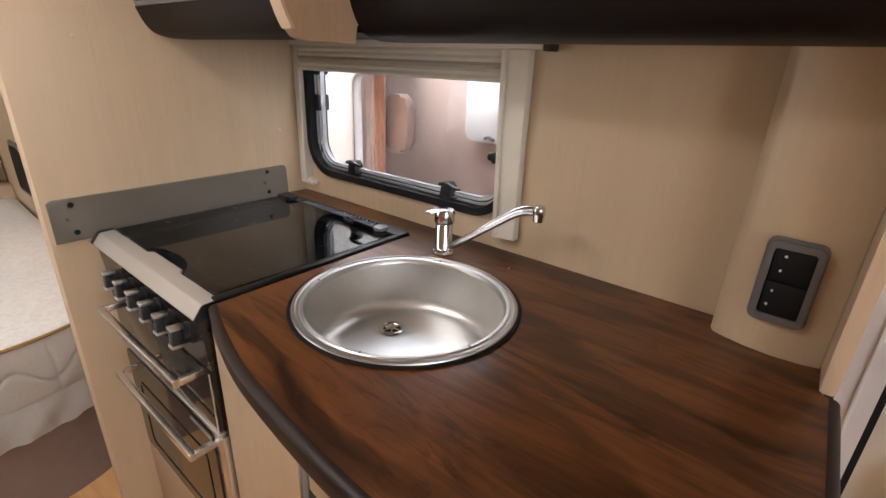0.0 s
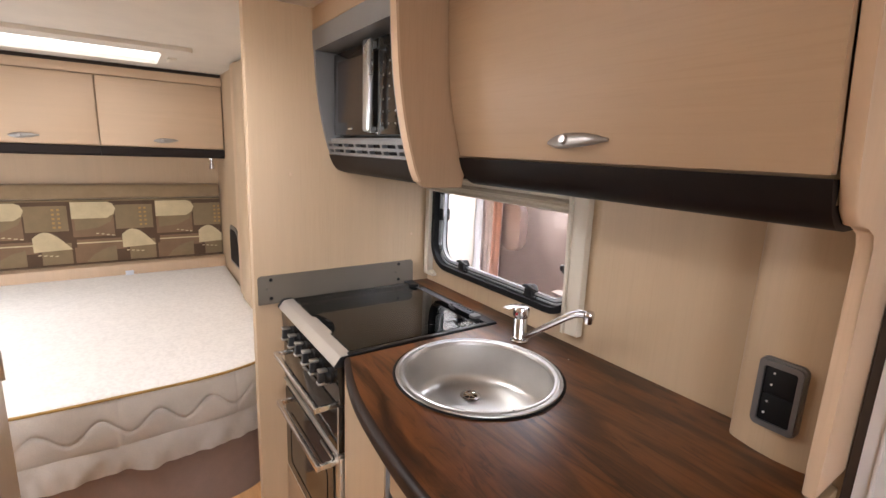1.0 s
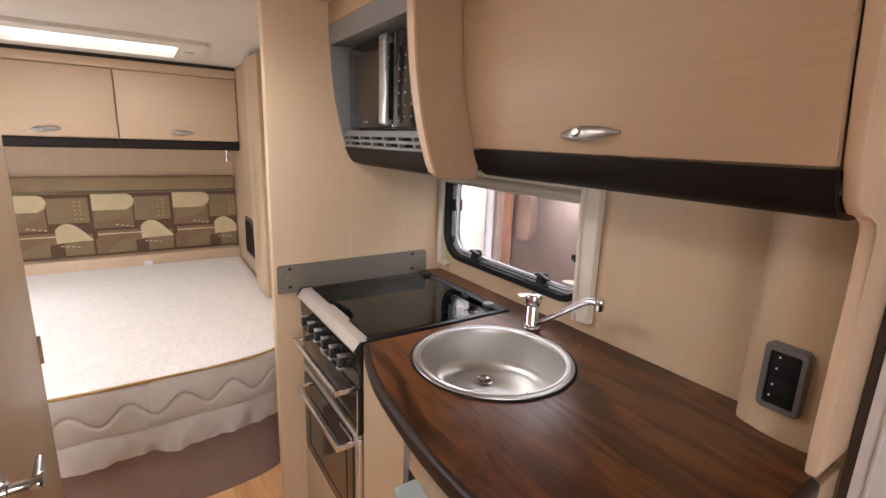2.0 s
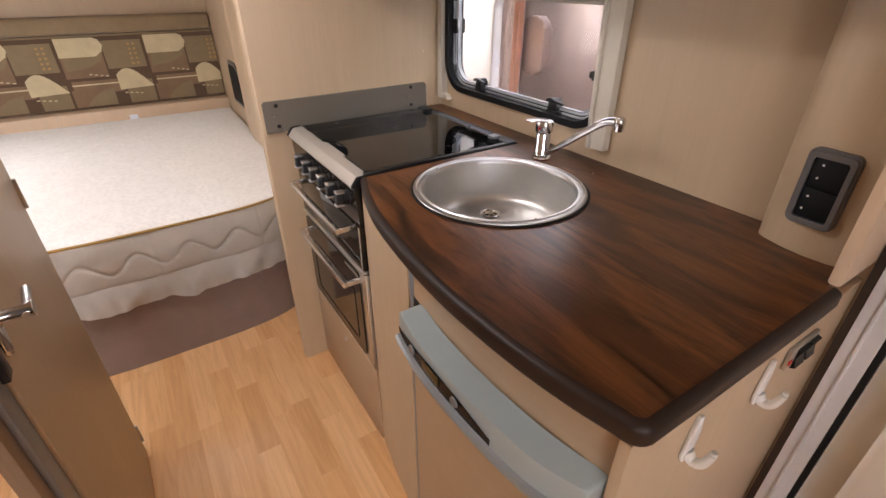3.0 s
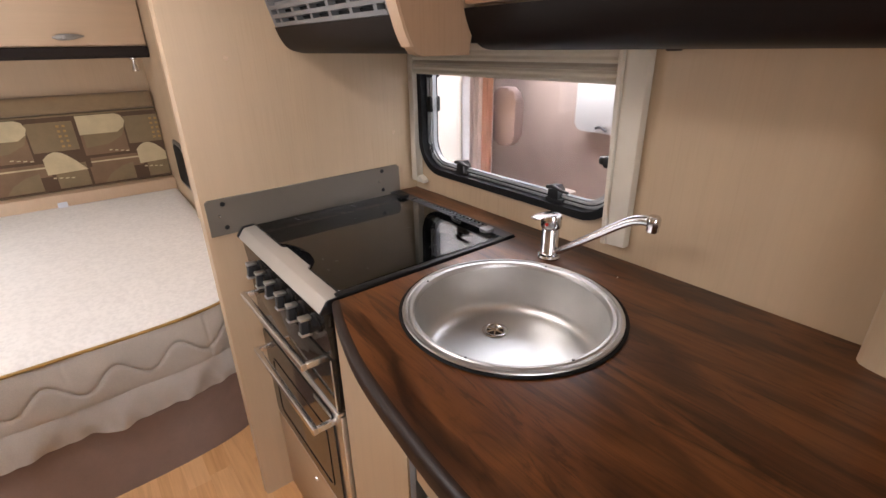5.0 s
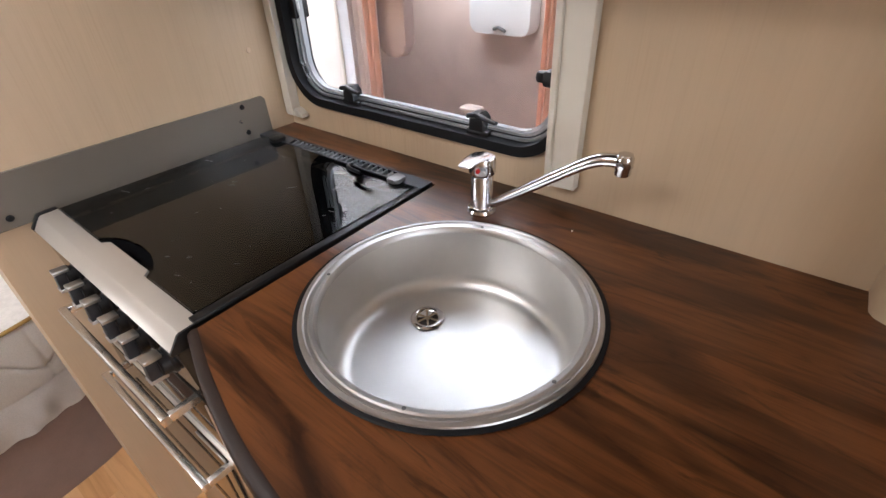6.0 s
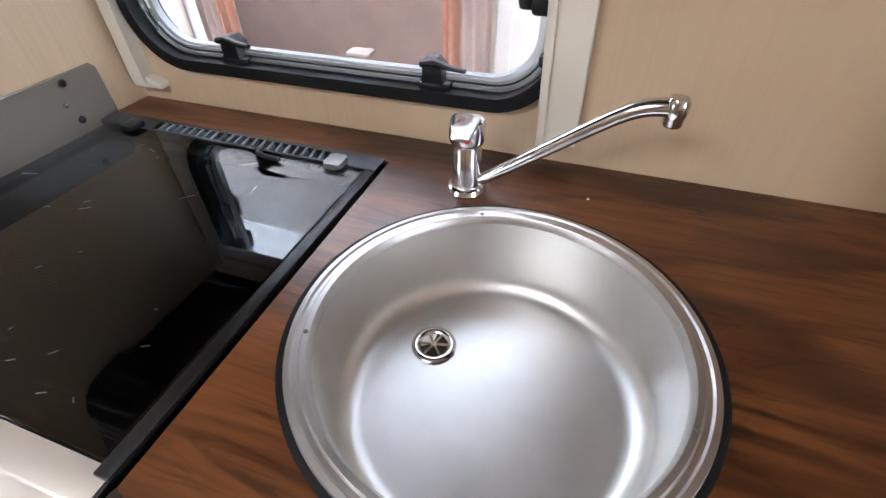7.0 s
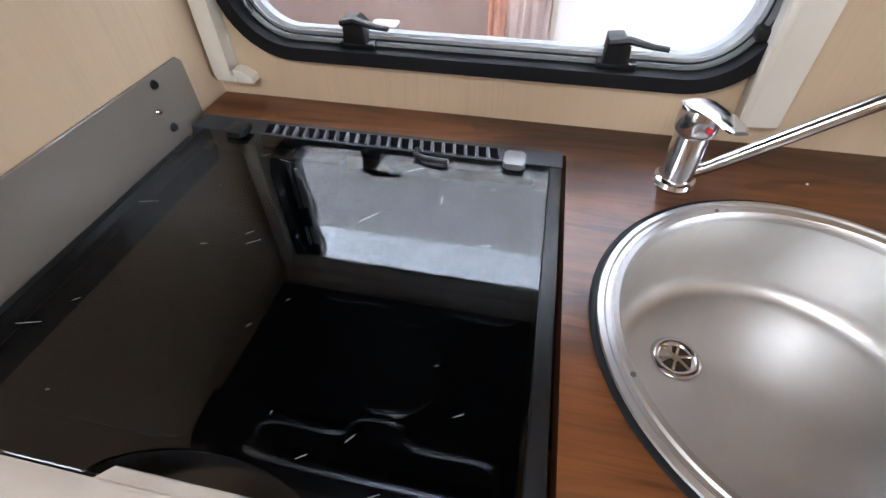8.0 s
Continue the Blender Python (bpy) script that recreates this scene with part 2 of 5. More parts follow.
def plank_material():
    """Beech strip floor; each strip has its own tone."""
    m, nd, lk, b = material("beech_strip")
    info = nd.new("ShaderNodeObjectInfo")
    geo = nd.new("ShaderNodeNewGeometry")
    both = nd.new("ShaderNodeMath")
    both.operation = "ADD"
    lk.new(info.outputs["Random"], both.inputs[0])
    lk.new(geo.outputs["Random Per Island"], both.inputs[1])
    fr = nd.new("ShaderNodeMath")
    fr.operation = "FRACT"
    lk.new(both.outputs[0], fr.inputs[0])
    tone = ramp(nd, lk, fr.outputs[0], [(0.0, (0.70, 0.385, 0.165)), (0.5, (0.76, 0.435, 0.20)), (1.0, (0.82, 0.50, 0.25))])
    tc = nd.new("ShaderNodeTexCoord")
    off = nd.new("ShaderNodeVectorMath")
    off.operation = "MULTIPLY_ADD"
    off.inputs[1].default_value = (37.0, 11.0, 5.0)
    comb = nd.new("ShaderNodeCombineXYZ")
    for k in range(3):
        lk.new(fr.outputs[0], comb.inputs[k])
    lk.new(comb.outputs[0], off.inputs[0])
    lk.new(tc.outputs["Object"], off.inputs[2])
    mp = nd.new("ShaderNodeMapping")
    mp.inputs["Scale"].default_value = (4, 60, 60)
    lk.new(off.outputs[0], mp.inputs["Vector"])
    g = noise_tex(nd, lk, mp.outputs[0], 1.0, 5, 0.6, 0.8)
    lk.new(mix(nd, lk, 0.7, tone, ramp(nd, lk, g, [(0.3, (0.78, 0.74, 0.70)), (0.6, (1, 1, 1))]), "MULTIPLY"), b.inputs["Base Color"])
    b.inputs["Roughness"].default_value = 0.24
    bump(nd, lk, b, g, 0.05, 0.0006)
    return m


plank_mat = plank_material()


def glow_material(name, color, strength):
    m, nd, lk, b = material(name)
    b.inputs["Base Color"].default_value = (*color, 1)
    b.inputs["Emission Color"].default_value = (*color, 1)
    b.inputs["Emission Strength"].default_value = strength
    return m


sky_panel = glow_material("daylit_diffuser", (1.0, 0.99, 0.97), 0.7)

# ---------------------------------------------------------------- mesh helpers
def thing(name, at, label="", category="", group="", kind=""):
    e = new(name)
    e.location, e.empty_display_size = at, 0.05
    return tagged(e, label, category, group, kind)


def mesh_of(name, bm, mat, smooth=True):
    me = bpy.data.meshes.new(name)
    bmesh.ops.recalc_face_normals(bm, faces=bm.faces)
    bm.to_mesh(me)
    bm.free()
    me.materials.append(mat)
    if smooth:
        for p in me.polygons:
            p.use_smooth = True
        me.set_sharp_from_angle(angle=radians(38))
    return me


def part(name, bm, mat, parent, label="", smooth=True):
    ob = new(name, mesh_of(name, bm, mat, smooth))
    ob.parent = parent
    if parent.type == "EMPTY":
        ob.matrix_parent_inverse = Matrix.Translation(-parent.location)
    return tagged(ob, label)


def single(name, bm, mat, label="", category="", kind="", group=""):
    return tagged(new(name, mesh_of(name, bm, mat)), label, category, group, kind)


def box(x0, x1, y0, y1, z0, z1, bevel=0.0, seg=2, bm=None):
    own = bm or bmesh.new()
    r = bmesh.ops.create_cube(own, size=1.0)
    vs = r["verts"]
    for v in vs:
        v.co = Vector((x0 + (v.co.x + 0.5) * (x1 - x0), y0 + (v.co.y + 0.5) * (y1 - y0), z0 + (v.co.z + 0.5) * (z1 - z0)))
    if bevel:
        es = list({e for v in vs for e in v.link_edges})
        bmesh.ops.bevel(own, geom=es, offset=bevel, segments=seg, profile=0.5, affect="EDGES")
    return own


AX = {"x": lambda a, b, c: (c, a, b), "y": lambda a, b, c: (a, c, b), "z": lambda a, b, c: (a, b, c)}


def prism(outline, axis, c0, c1, bevel=0.0, seg=2, bm=None):
    """An outline in the plane across the axis, drawn out from c0 to c1."""
    own = bm or bmesh.new()
    put = AX[axis]
    lo = [own.verts.new(put(a, b, c0)) for a, b in outline]
    hi = [own.verts.new(put(a, b, c1)) for a, b in outline]
    n = len(outline)
    faces = [own.faces.new(lo), own.faces.new(hi)]
    for i in range(n):
        own.faces.new((lo[i], lo[(i + 1) % n], hi[(i + 1) % n], hi[i]))
    if bevel:
        es = list({e for f in faces for e in f.edges})
        bmesh.ops.bevel(own, geom=es, offset=bevel, segments=seg, profile=0.5, affect="EDGES")
    return own


def pierced(outer, holes, axis, c0, c1, bm=None):
    """A plate with holes through it."""
    own = bm or bmesh.new()
    put = AX[axis]
    for c in (c0, c1):
        edges = []
        for loop in (outer, *holes):
            vs = [own.verts.new(put(a, b, c)) for a, b in loop]
            edges += [own.edges.new((vs[i], vs[(i + 1) % len(vs)])) for i in range(len(vs))]
        bmesh.ops.triangle_fill(own, edges=edges, use_beauty=True, use_dissolve=False)
    for loop in (outer, *holes):
        lo = [own.verts.new(put(a, b, c0)) for a, b in loop]
        hi = [own.verts.new(put(a, b, c1)) for a, b in loop]
        for i in range(len(loop)):
            j = (i + 1) % len(loop)
            own.faces.new((lo[i], lo[j], hi[j], hi[i]))
    bmesh.ops.remove_doubles(own, verts=own.verts, dist=1e-5)
    return own


def round_rect(x0, x1, y0, y1, r, n=6):
    pts = []
    for cx, cy, a0 in ((x1 - r, y1 - r, 0), (x0 + r, y1 - r, 90), (x0 + r, y0 + r, 180), (x1 - r, y0 + r, 270)):
        for k in range(n + 1):
            a = radians(a0 + 90 * k / n)
            pts.append((cx + r * math.cos(a), cy + r * math.sin(a)))
    return pts


def circle(cx, cy, r, n=48):
    return [(cx + r * math.cos(2 * math.pi * k / n), cy + r * math.sin(2 * math.pi * k / n)) for k in range(n)]


def lathe(profile, at=(0, 0, 0), seg=48, bm=None):
    own = bm or bmesh.new()
    rings = []
    for r, z in profile:
        if r < 1e-6:
            rings.append([own.verts.new((at[0], at[1], at[2] + z))])
        else:
            rings.append([own.verts.new((at[0] + r * math.cos(2 * math.pi * k / seg), at[1] + r * math.sin(2 * math.pi * k / seg), at[2] + z)) for k in range(seg)])
    for a, b in zip(rings, rings[1:]):
        for k in range(seg):
            q = [a[k % len(a)], a[(k + 1) % len(a)], b[(k + 1) % len(b)], b[k % len(b)]]
            q = list(dict.fromkeys(q))
            if len(q) > 2:
                own.faces.new(q)
    return own


def tube(points, radius, seg=14, bm=None, flat=1.0):
    """A round bar along points; radius one value or one for each point."""
    own = bm or bmesh.new()
    pts = [Vector(p) for p in points]
    rad = radius if isinstance(radius, (list, tuple)) else [radius] * len(pts)
    rings = []
    up = Vector((0.013, 0.021, 1))
    for i, p in enumerate(pts):
        d = (pts[min(i + 1, len(pts) - 1)] - pts[max(i - 1, 0)]).normalized()
        side = d.cross(up)
        if side.length < 0.05:
            side = d.cross(Vector((1, 0, 0)))
        side.normalize()
        nup = side.cross(d)
        rings.append([own.verts.new(p + side * (rad[i] * math.cos(2 * math.pi * k / seg)) + nup * (rad[i] * flat * math.sin(2 * math.pi * k / seg))) for k in range(seg)])
    for a, b in zip(rings, rings[1:]):
        for k in range(seg):
            own.faces.new((a[k], a[(k + 1) % seg], b[(k + 1) % seg], b[k]))
    own.faces.new(rings[0])
    own.faces.new(rings[-1])
    return own


def sweep(path, profile, bm=None, closed=False):
    """A profile of (outward, z) along a plan path of (x, y), outward to the path's right hand."""
    own = bm or bmesh.new()
    n = len(path)
    rows = []
    for i in range(n):
        a = Vector(path[(i - 1) % n] if closed else path[max(i - 1, 0)])
        b = Vector(path[(i + 1) % n] if closed else path[min(i + 1, n - 1)])
        d = (b - a).normalized()
        o = Vector((d.y, -d.x))
        rows.append([own.verts.new((path[i][0] + o.x * u, path[i][1] + o.y * u, z)) for u, z in profile])
    last = n if closed else n - 1
    for i in range(last):
        p, q = rows[i], rows[(i + 1) % n]
        for k in range(len(profile) - 1):
            own.faces.new((p[k], q[k], q[k + 1], p[k + 1]))
    if not closed:
        own.faces.new(rows[0])
        own.faces.new(rows[-1])
    return own


def smooth_line(pts, n=6):
    """Catmull-Rom through the points."""
    out = []
    for i in range(len(pts) - 1):
        p0, p1, p2, p3 = (Vector(pts[max(0, min(len(pts) - 1, i + k))]) for k in (-1, 0, 1, 2))
        for k in range(n):
            t = k / n
            out.append(tuple(0.5 * ((2 * p1) + (p2 - p0) * t + (2 * p0 - 5 * p1 + 4 * p2 - p3) * t * t + (3 * p1 - p0 - 3 * p2 + p3) * t ** 3)))
    out.append(tuple(pts[-1]))
    return out


# ---------------------------------------------------------------- shell of the caravan
WALL_Y, TOP, CEIL = -0.012, 0.92, 1.81
FAR_X, NEAR_X, LEFT_Y = -2.10, 3.20, -2.15

# window wall, pierced for the kitchen window and the entrance door
WIN = round_rect(0.055, 0.713, 0.998, 1.463, 0.080)
DOOR_HOLE = [(1.322, 0.02), (1.95, 0.02), (1.95, 1.76), (1.322, 1.76)]
single("wall_north", pierced([(FAR_X - 0.06, -0.02), (NEAR_X + 0.06, -0.02), (NEAR_X + 0.06, CEIL + 0.04), (FAR_X - 0.06, CEIL + 0.04)], [WIN, DOOR_HOLE], "y", WALL_Y, 0.035),
       oak_z, "pale oak laminate side wall with a window", "wall", "structure")
# the window hole is assumed, out of view, for the bedroom fill lamp
single("wall_south", pierced([(FAR_X - 0.06, -0.02), (NEAR_X + 0.06, -0.02), (NEAR_X + 0.06, CEIL + 0.04), (FAR_X - 0.06, CEIL + 0.04)],
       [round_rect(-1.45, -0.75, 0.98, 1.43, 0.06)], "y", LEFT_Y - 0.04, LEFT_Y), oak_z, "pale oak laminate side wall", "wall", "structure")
single("wall_west", box(FAR_X - 0.06, FAR_X, LEFT_Y, WALL_Y, -0.02, CEIL + 0.04), oak_z, "pale oak laminate wall behind the bed", "wall", "structure")
# the window hole is assumed, out of view, for the lounge fill lamp
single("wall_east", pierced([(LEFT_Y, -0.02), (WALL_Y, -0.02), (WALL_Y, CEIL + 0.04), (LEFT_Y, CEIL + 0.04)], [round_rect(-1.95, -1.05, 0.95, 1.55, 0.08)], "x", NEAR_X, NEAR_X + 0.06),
       oak_z, "pale oak laminate end wall", "wall", "structure")
ROOF_LIGHT = round_rect(-1.50, -1.12, -1.45, -0.775, 0.02, 3)
# VENT is an assumed opening, out of view, for the kitchen fill lamp
VENT = round_rect(0.03, 0.66, -1.50, -1.00, 0.02, 3)
single("ceiling", pierced([(FAR_X, LEFT_Y), (NEAR_X, LEFT_Y), (NEAR_X, WALL_Y), (FAR_X, WALL_Y)], [ROOF_LIGHT, VENT], "z", CEIL, CEIL + 0.035),
       ceiling_paint, "smooth cream ceiling lining", "ceiling", "structure")
# added shaft, unseen, that narrows the spread of the kitchen fill lamp
single("roof_vent_shaft", pierced(round_rect(0.01, 0.68, -1.52, -0.98, 0.02, 3), [VENT], "z", CEIL + 0.0352, CEIL + 0.1395), white_plastic, "white lining of an added, unseen vent shaft above the kitchen", "roof vent", "structure")
single("roof", box(FAR_X - 0.1, NEAR_X + 0.1, LEFT_Y - 0.1, 0.06, CEIL + 0.14, CEIL + 0.16), white_plastic, "white outer roof skin", "roof", "structure")
single("subfloor", box(FAR_X, NEAR_X, LEFT_Y, WALL_Y, -0.05, -0.006), dark_brown, "dark boards under the strip floor", "floor", "structure")

# partition between kitchen and bedroom, with its rounded end
single("partition", prism([(0.0, WALL_Y)] + [(0.0, -0.640), (-0.004, -0.650), (-0.024, -0.654), (-0.028, -0.646), (-0.028, WALL_Y)], "z", 0.0, CEIL), oak_z,
       "pale oak laminate partition beside the cooker", "partition", "structure")
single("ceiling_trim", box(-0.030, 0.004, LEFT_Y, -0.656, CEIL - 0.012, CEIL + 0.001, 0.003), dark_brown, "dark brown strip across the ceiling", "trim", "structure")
# bedroom side wall with stepped posts
single("bedroom_side_wall", box(FAR_X, -1.30, -0.425, -0.40, 0.0, CEIL), oak_z, "pale oak panel beside the bed", "wall", "structure")
single("wardrobe_post", box(-1.30, -1.17, -0.462, -0.40, 0.0, CEIL, 0.014, 4), oak_edge, "pale oak wardrobe post beside the bed", "post", "structure")
single("wardrobe_front", box(-1.165, -0.95, -0.472, -0.43, 0.0, CEIL - 0.02, 0.006), oak_z, "pale oak wardrobe panel beside the bed", "panel", "structure")
single("bedroom_inner_wall", box(-0.95, -0.028, -0.44, -0.41, 0.0, CEIL), oak_z, "pale oak panel behind the kitchen", "wall", "structure")

# ---------------------------------------------------------------- kitchen window
pane_rim_mat = plain("pale_acrylic_rim", (0.78, 0.82, 0.87), 0.22, 0.0, 0.06, 0.0)
pane_rim_mat.node_tree.nodes["Principled BSDF"].inputs["Transmission Weight"].default_value = 0.55


def kitchen_window():
    w = thing("window_1", (0.385, 0.0, 0.98), "caravan window with a black rubber seal and clear acrylic pane", "window", kind="structure")
    outer, inner = round_rect(0.040, 0.728, 0.983, 1.48, 0.095, 10), round_rect(0.058, 0.710, 1.001, 1.46, 0.078, 10)
    bm = pierced(outer, [inner], "y", WALL_Y - 0.014, 0.036)
    part("rubber_seal", bm, rubber, w, "black rubber seal")
    in2 = round_rect(0.082, 0.686, 1.020, 1.436, 0.060, 10)
    part("pane_rim", pierced(inner, [in2], "y", 0.000, 0.012), pane_rim_mat, w, "pale translucent rim of the pane")
    for d in (0.0, 0.0085):
        part("pane_ridge", pierced(round_rect(0.062 + d, 0.706 - d, 1.004 + d, 1.456 - d, 0.074 - d, 10), [round_rect(0.0655 + d, 0.7025 - d, 1.0075 + d, 1.4525 - d, 0.071 - d, 10)], "y", -0.007 + d * 0.5, -0.0005), silver_trim, w)
    part("seal_groove", pierced(round_rect(0.0665, 0.7015, 1.0085, 1.4515, 0.070, 10), [round_rect(0.0685, 0.6995, 1.0105, 1.4495, 0.068, 10)], "y", -0.0015, -0.0003), rubber, w)
    pane = part("pane", prism(round_rect(0.060, 0.708, 0.998, 1.458, 0.076, 10), "y", 0.013, 0.017), acrylic, w, "clear acrylic pane")
    pane.visible_shadow = False
    for x in (0.222, 0.552):
        c = part("catch", box(x - 0.022, x + 0.026, WALL_Y - 0.004, 0.03, 1.000, 1.010, 0.003), black_plastic, w, "black plastic window catch")
        part("catch_body", prism([(x - 0.016, 1.008), (x + 0.016, 1.008), (x + 0.014, 1.030), (x + 0.004, 1.040), (x - 0.014, 1.038)], "y", -0.018, 0.012, 0.003), black_plastic, c)
        part("catch_lever", tube([(x - 0.012, -0.022, 1.036), (x + 0.008, -0.026, 1.041), (x + 0.034, -0.030, 1.037), (x + 0.052, -0.032, 1.036)], [0.006, 0.006, 0.0045, 0.004], 8, flat=0.8), black_plastic, c)
    for z, s in ((1.18, 1), (1.275, 1)):
        part("stay_hinge", box(0.060, 0.080, -0.01, 0.03, z - 0.022, z + 0.022, 0.004), black_plastic, w, "black stay bracket")
    part("stay_arm", tube([(0.073, 0.004, 1.08), (0.078, 0.002, 1.18), (0.073, 0.004, 1.30)], 0.005, 8), silver_trim, w, "thin metal stay")
    part("side_catch", box(0.678, 0.706, -0.03, 0.02, 1.105, 1.130, 0.006), black_plastic, w, "black side catch")
    part("side_knob", lathe([(0, 0), (0.010, 0), (0.012, 0.006), (0.010, 0.014), (0, 0.016)], (0.672, -0.012, 1.11), 12), black_plastic, w)
    part("side_stop", box(0.692, 0.708, -0.02, 0.02, 1.045, 1.060, 0.004), black_plastic, w)


kitchen_window()


def blind():
    b = thing("blind", (0.39, WALL_Y, 1.32), "cream pleated window blind folded up in its cassette", "blind")
    y0, y1 = WALL_Y - 0.024, WALL_Y - 0.001
    part("side_rail", prism([(0.012, 0.948), (0.040, 0.948), (0.040, 0.958), (0.034, 0.962), (0.034, 1.325), (0.008, 1.325), (0.008, 0.956)], "y", y0, y1, 0.003), cream_plastic, b, "cream plastic side rail")
    part("rail_foot", prism([(0.040, 0.947), (0.066, 0.947), (0.066, 0.956), (0.052, 0.964), (0.040, 0.966)], "y", y0 + 0.002, y1, 0.002), cream_plastic, b)
    part("side_rail", prism([(0.706, 0.952), (0.753, 0.955), (0.749, 1.325), (0.695, 1.325)], "y", y0, y1, 0.003), cream_plastic, b, "cream plastic side rail")
    part("rail_lip", prism([(0.704, 0.954), (0.714, 0.954), (0.704, 1.325), (0.693, 1.325)], "y", y0 - 0.008, y0 + 0.004, 0.003), cream_plastic, b)
    part("head_rail", box(0.002, 0.778, y0 - 0.006, y1, 1.325, 1.352, 0.004), cream_plastic, b, "cream head rail")
    part("head_bracket", box(0.7785, 0.795, y0 - 0.008, y1, 1.322, 1.352, 0.003), dark_brown, b, "small dark end bracket")
    for k in range(5):
        z = 1.3252 - k * 0.0122
        prof = [(y0 + 0.004, z), (y0 - 0.001, z - 0.006), (y0 + 0.004, z - 0.0121), (y0 + 0.014, z - 0.0121), (y0 + 0.014, z)]
        part("pleat", prism(prof, "x", 0.036, 0.702), cream_plastic if k != 2 else pleat_shade, b)


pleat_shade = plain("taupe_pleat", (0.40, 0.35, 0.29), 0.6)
blind()


# ---------------------------------------------------------------- the neighbouring caravan, seen through the window
grey_skin = plain("weathered_white_skin", (0.76, 0.77, 0.79), 0.4, 0.0, 0.12, 0.02)


def neighbour():
    n = thing("neighbouring_caravan", (0.2, 0.62, 0.0), "white caravan standing close outside the window", "caravan")
    hole = round_rect(-0.505, 0.49, 0.72, 1.26, 0.07)
    part("side_wall", pierced([(-4.0, -0.5), (4.0, -0.5), (4.0, 1.78), (-4.0, 1.78)], [hole], "y", 0.62, 0.66), grey_skin, n, "white outer skin")
    # the hole in this roof is added, out of view, to brighten the interior
    part("roof", pierced([(-4.0, 0.62), (4.0, 0.62), (4.0, 2.75), (-4.0, 2.75)], [[(-0.9, 0.78), (0.4, 0.78), (0.4, 1.15), (-0.9, 1.15)]], "z", 1.78, 1.82), white_plastic, n, "white roof with an added, unseen opening that lights the inside")
    part("rear_wall", box(-4.0, 4.0, 2.71, 2.75, -0.5, 1.78, 0.02), white_plastic, n)
    for x in (-4.0, 3.96):
        part("end_wall", box(x, x + 0.04, 0.665, 2.71, -0.5, 1.78, 0.02), white_plastic, n)
    part("window_frame", pierced(round_rect(-0.54, 0.522, 0.685, 1.295, 0.09), [round_rect(-0.50, 0.482, 0.728, 1.252, 0.06)], "y", 0.605, 0.625), pale_grey, n, "pale grey window frame")
    part("frame_bead", pierced(round_rect(-0.505, 0.487, 0.723, 1.257, 0.065), [round_rect(-0.493, 0.475, 0.735, 1.245, 0.055)], "y", 0.598, 0.606), silver_trim, n, "thin pale bead")
    lining = plain("rosy_grey_lining", (0.56, 0.435, 0.375), 0.6)
    part("back_wall", box(-1.8, 1.4, 1.55, 1.59, 0.2, 1.7, 0.002), lining, n, "pinkish grey inner wall")
    part("inner_floor", box(-1.8, 1.4, 0.67, 1.55, 0.30, 0.34), lining, n)
    part("curtain_rail", tube([(-0.60, 0.69, 1.245), (0.55, 0.69, 1.245)], 0.008, 10), white_plastic, n, "white curtain rail")
    # small floating slab added for a faint pale paper inside
    part("inner_table", prism(round_rect(-0.04, 0.04, 0.74, 0.80, 0.01), "z", 0.742, 0.752, 0.003), plain("pale_paper", (0.46, 0.38, 0.34), 0.6), n, "small pale sheet of paper")
    part("seat_back", prism(round_rect(-0.44, -0.285, 0.90, 1.16, 0.05), "y", 0.735, 0.79, 0.02), plain("mauve_seat", (0.34, 0.25, 0.23), 0.8), n, "mauve seat back")
    part("inner_locker", prism(round_rect(-0.48, -0.14, 0.88, 1.32, 0.04), "y", 1.44, 1.54, 0.012), white_plastic, n, "white inner locker")
    part("locker_latch", tube([(-0.33, 1.430, 0.905), (-0.30, 1.425, 0.915), (-0.26, 1.425, 0.900)], 0.008, 8), grey_plastic, n)
    for x0, wid, edge0, edge1 in ((-0.64, 0.252, 0.74, 1.01), (0.315, 0.17, -0.01, 0.26)):
        for name, u0, u1, mat, label in (("curtain", 0.0, 1.0, pale_voile, "pale pink curtain"), ("curtain_border", edge0, edge1, curtain_cloth, "apricot curtain border")):
            off = -0.0045 if name == "curtain_border" else 0.0
            line = [(x0 + wid * (u0 + (u1 - u0) * k / 36), 0.700 + off + 0.010 * math.sin((u0 + (u1 - u0) * k / 36) * wid * 190)) for k in range(37)]
            bm = bmesh.new()
            lo = [bm.verts.new((x, y, 0.70)) for x, y in line]
            hi = [bm.verts.new((x * 0.99, y, 1.24)) for x, y in line]
            for k in range(36):
                bm.faces.new((lo[k], lo[k + 1], hi[k + 1], hi[k]))
            bmesh.ops.solidify(bm, geom=bm.faces, thickness=0.002)
            part(name, bm, mat, n, label)


pale_voile = cloth("pale_voile", (0.84, 0.72, 0.68), 500.0)
neighbour()
# unseen body added to keep direct sun out of the south opening
second = thing("second_caravan", (0.5, -3.0, -0.5), "added white caravan body, unseen, blocking the sun on the south side", "caravan")
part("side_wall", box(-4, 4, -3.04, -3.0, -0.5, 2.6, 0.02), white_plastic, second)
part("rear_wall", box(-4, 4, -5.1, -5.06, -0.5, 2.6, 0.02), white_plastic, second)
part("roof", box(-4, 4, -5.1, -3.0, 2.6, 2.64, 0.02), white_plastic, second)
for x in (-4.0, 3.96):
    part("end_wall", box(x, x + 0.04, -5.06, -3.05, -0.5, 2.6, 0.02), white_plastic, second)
single("ground", box(-40, 40, -40, 40, -0.52, -0.5), plain("gravel_ground", (0.30, 0.29, 0.27), 0.9, 0.0, 0.2, 0.4), "grey ground outside", "ground", "structure")

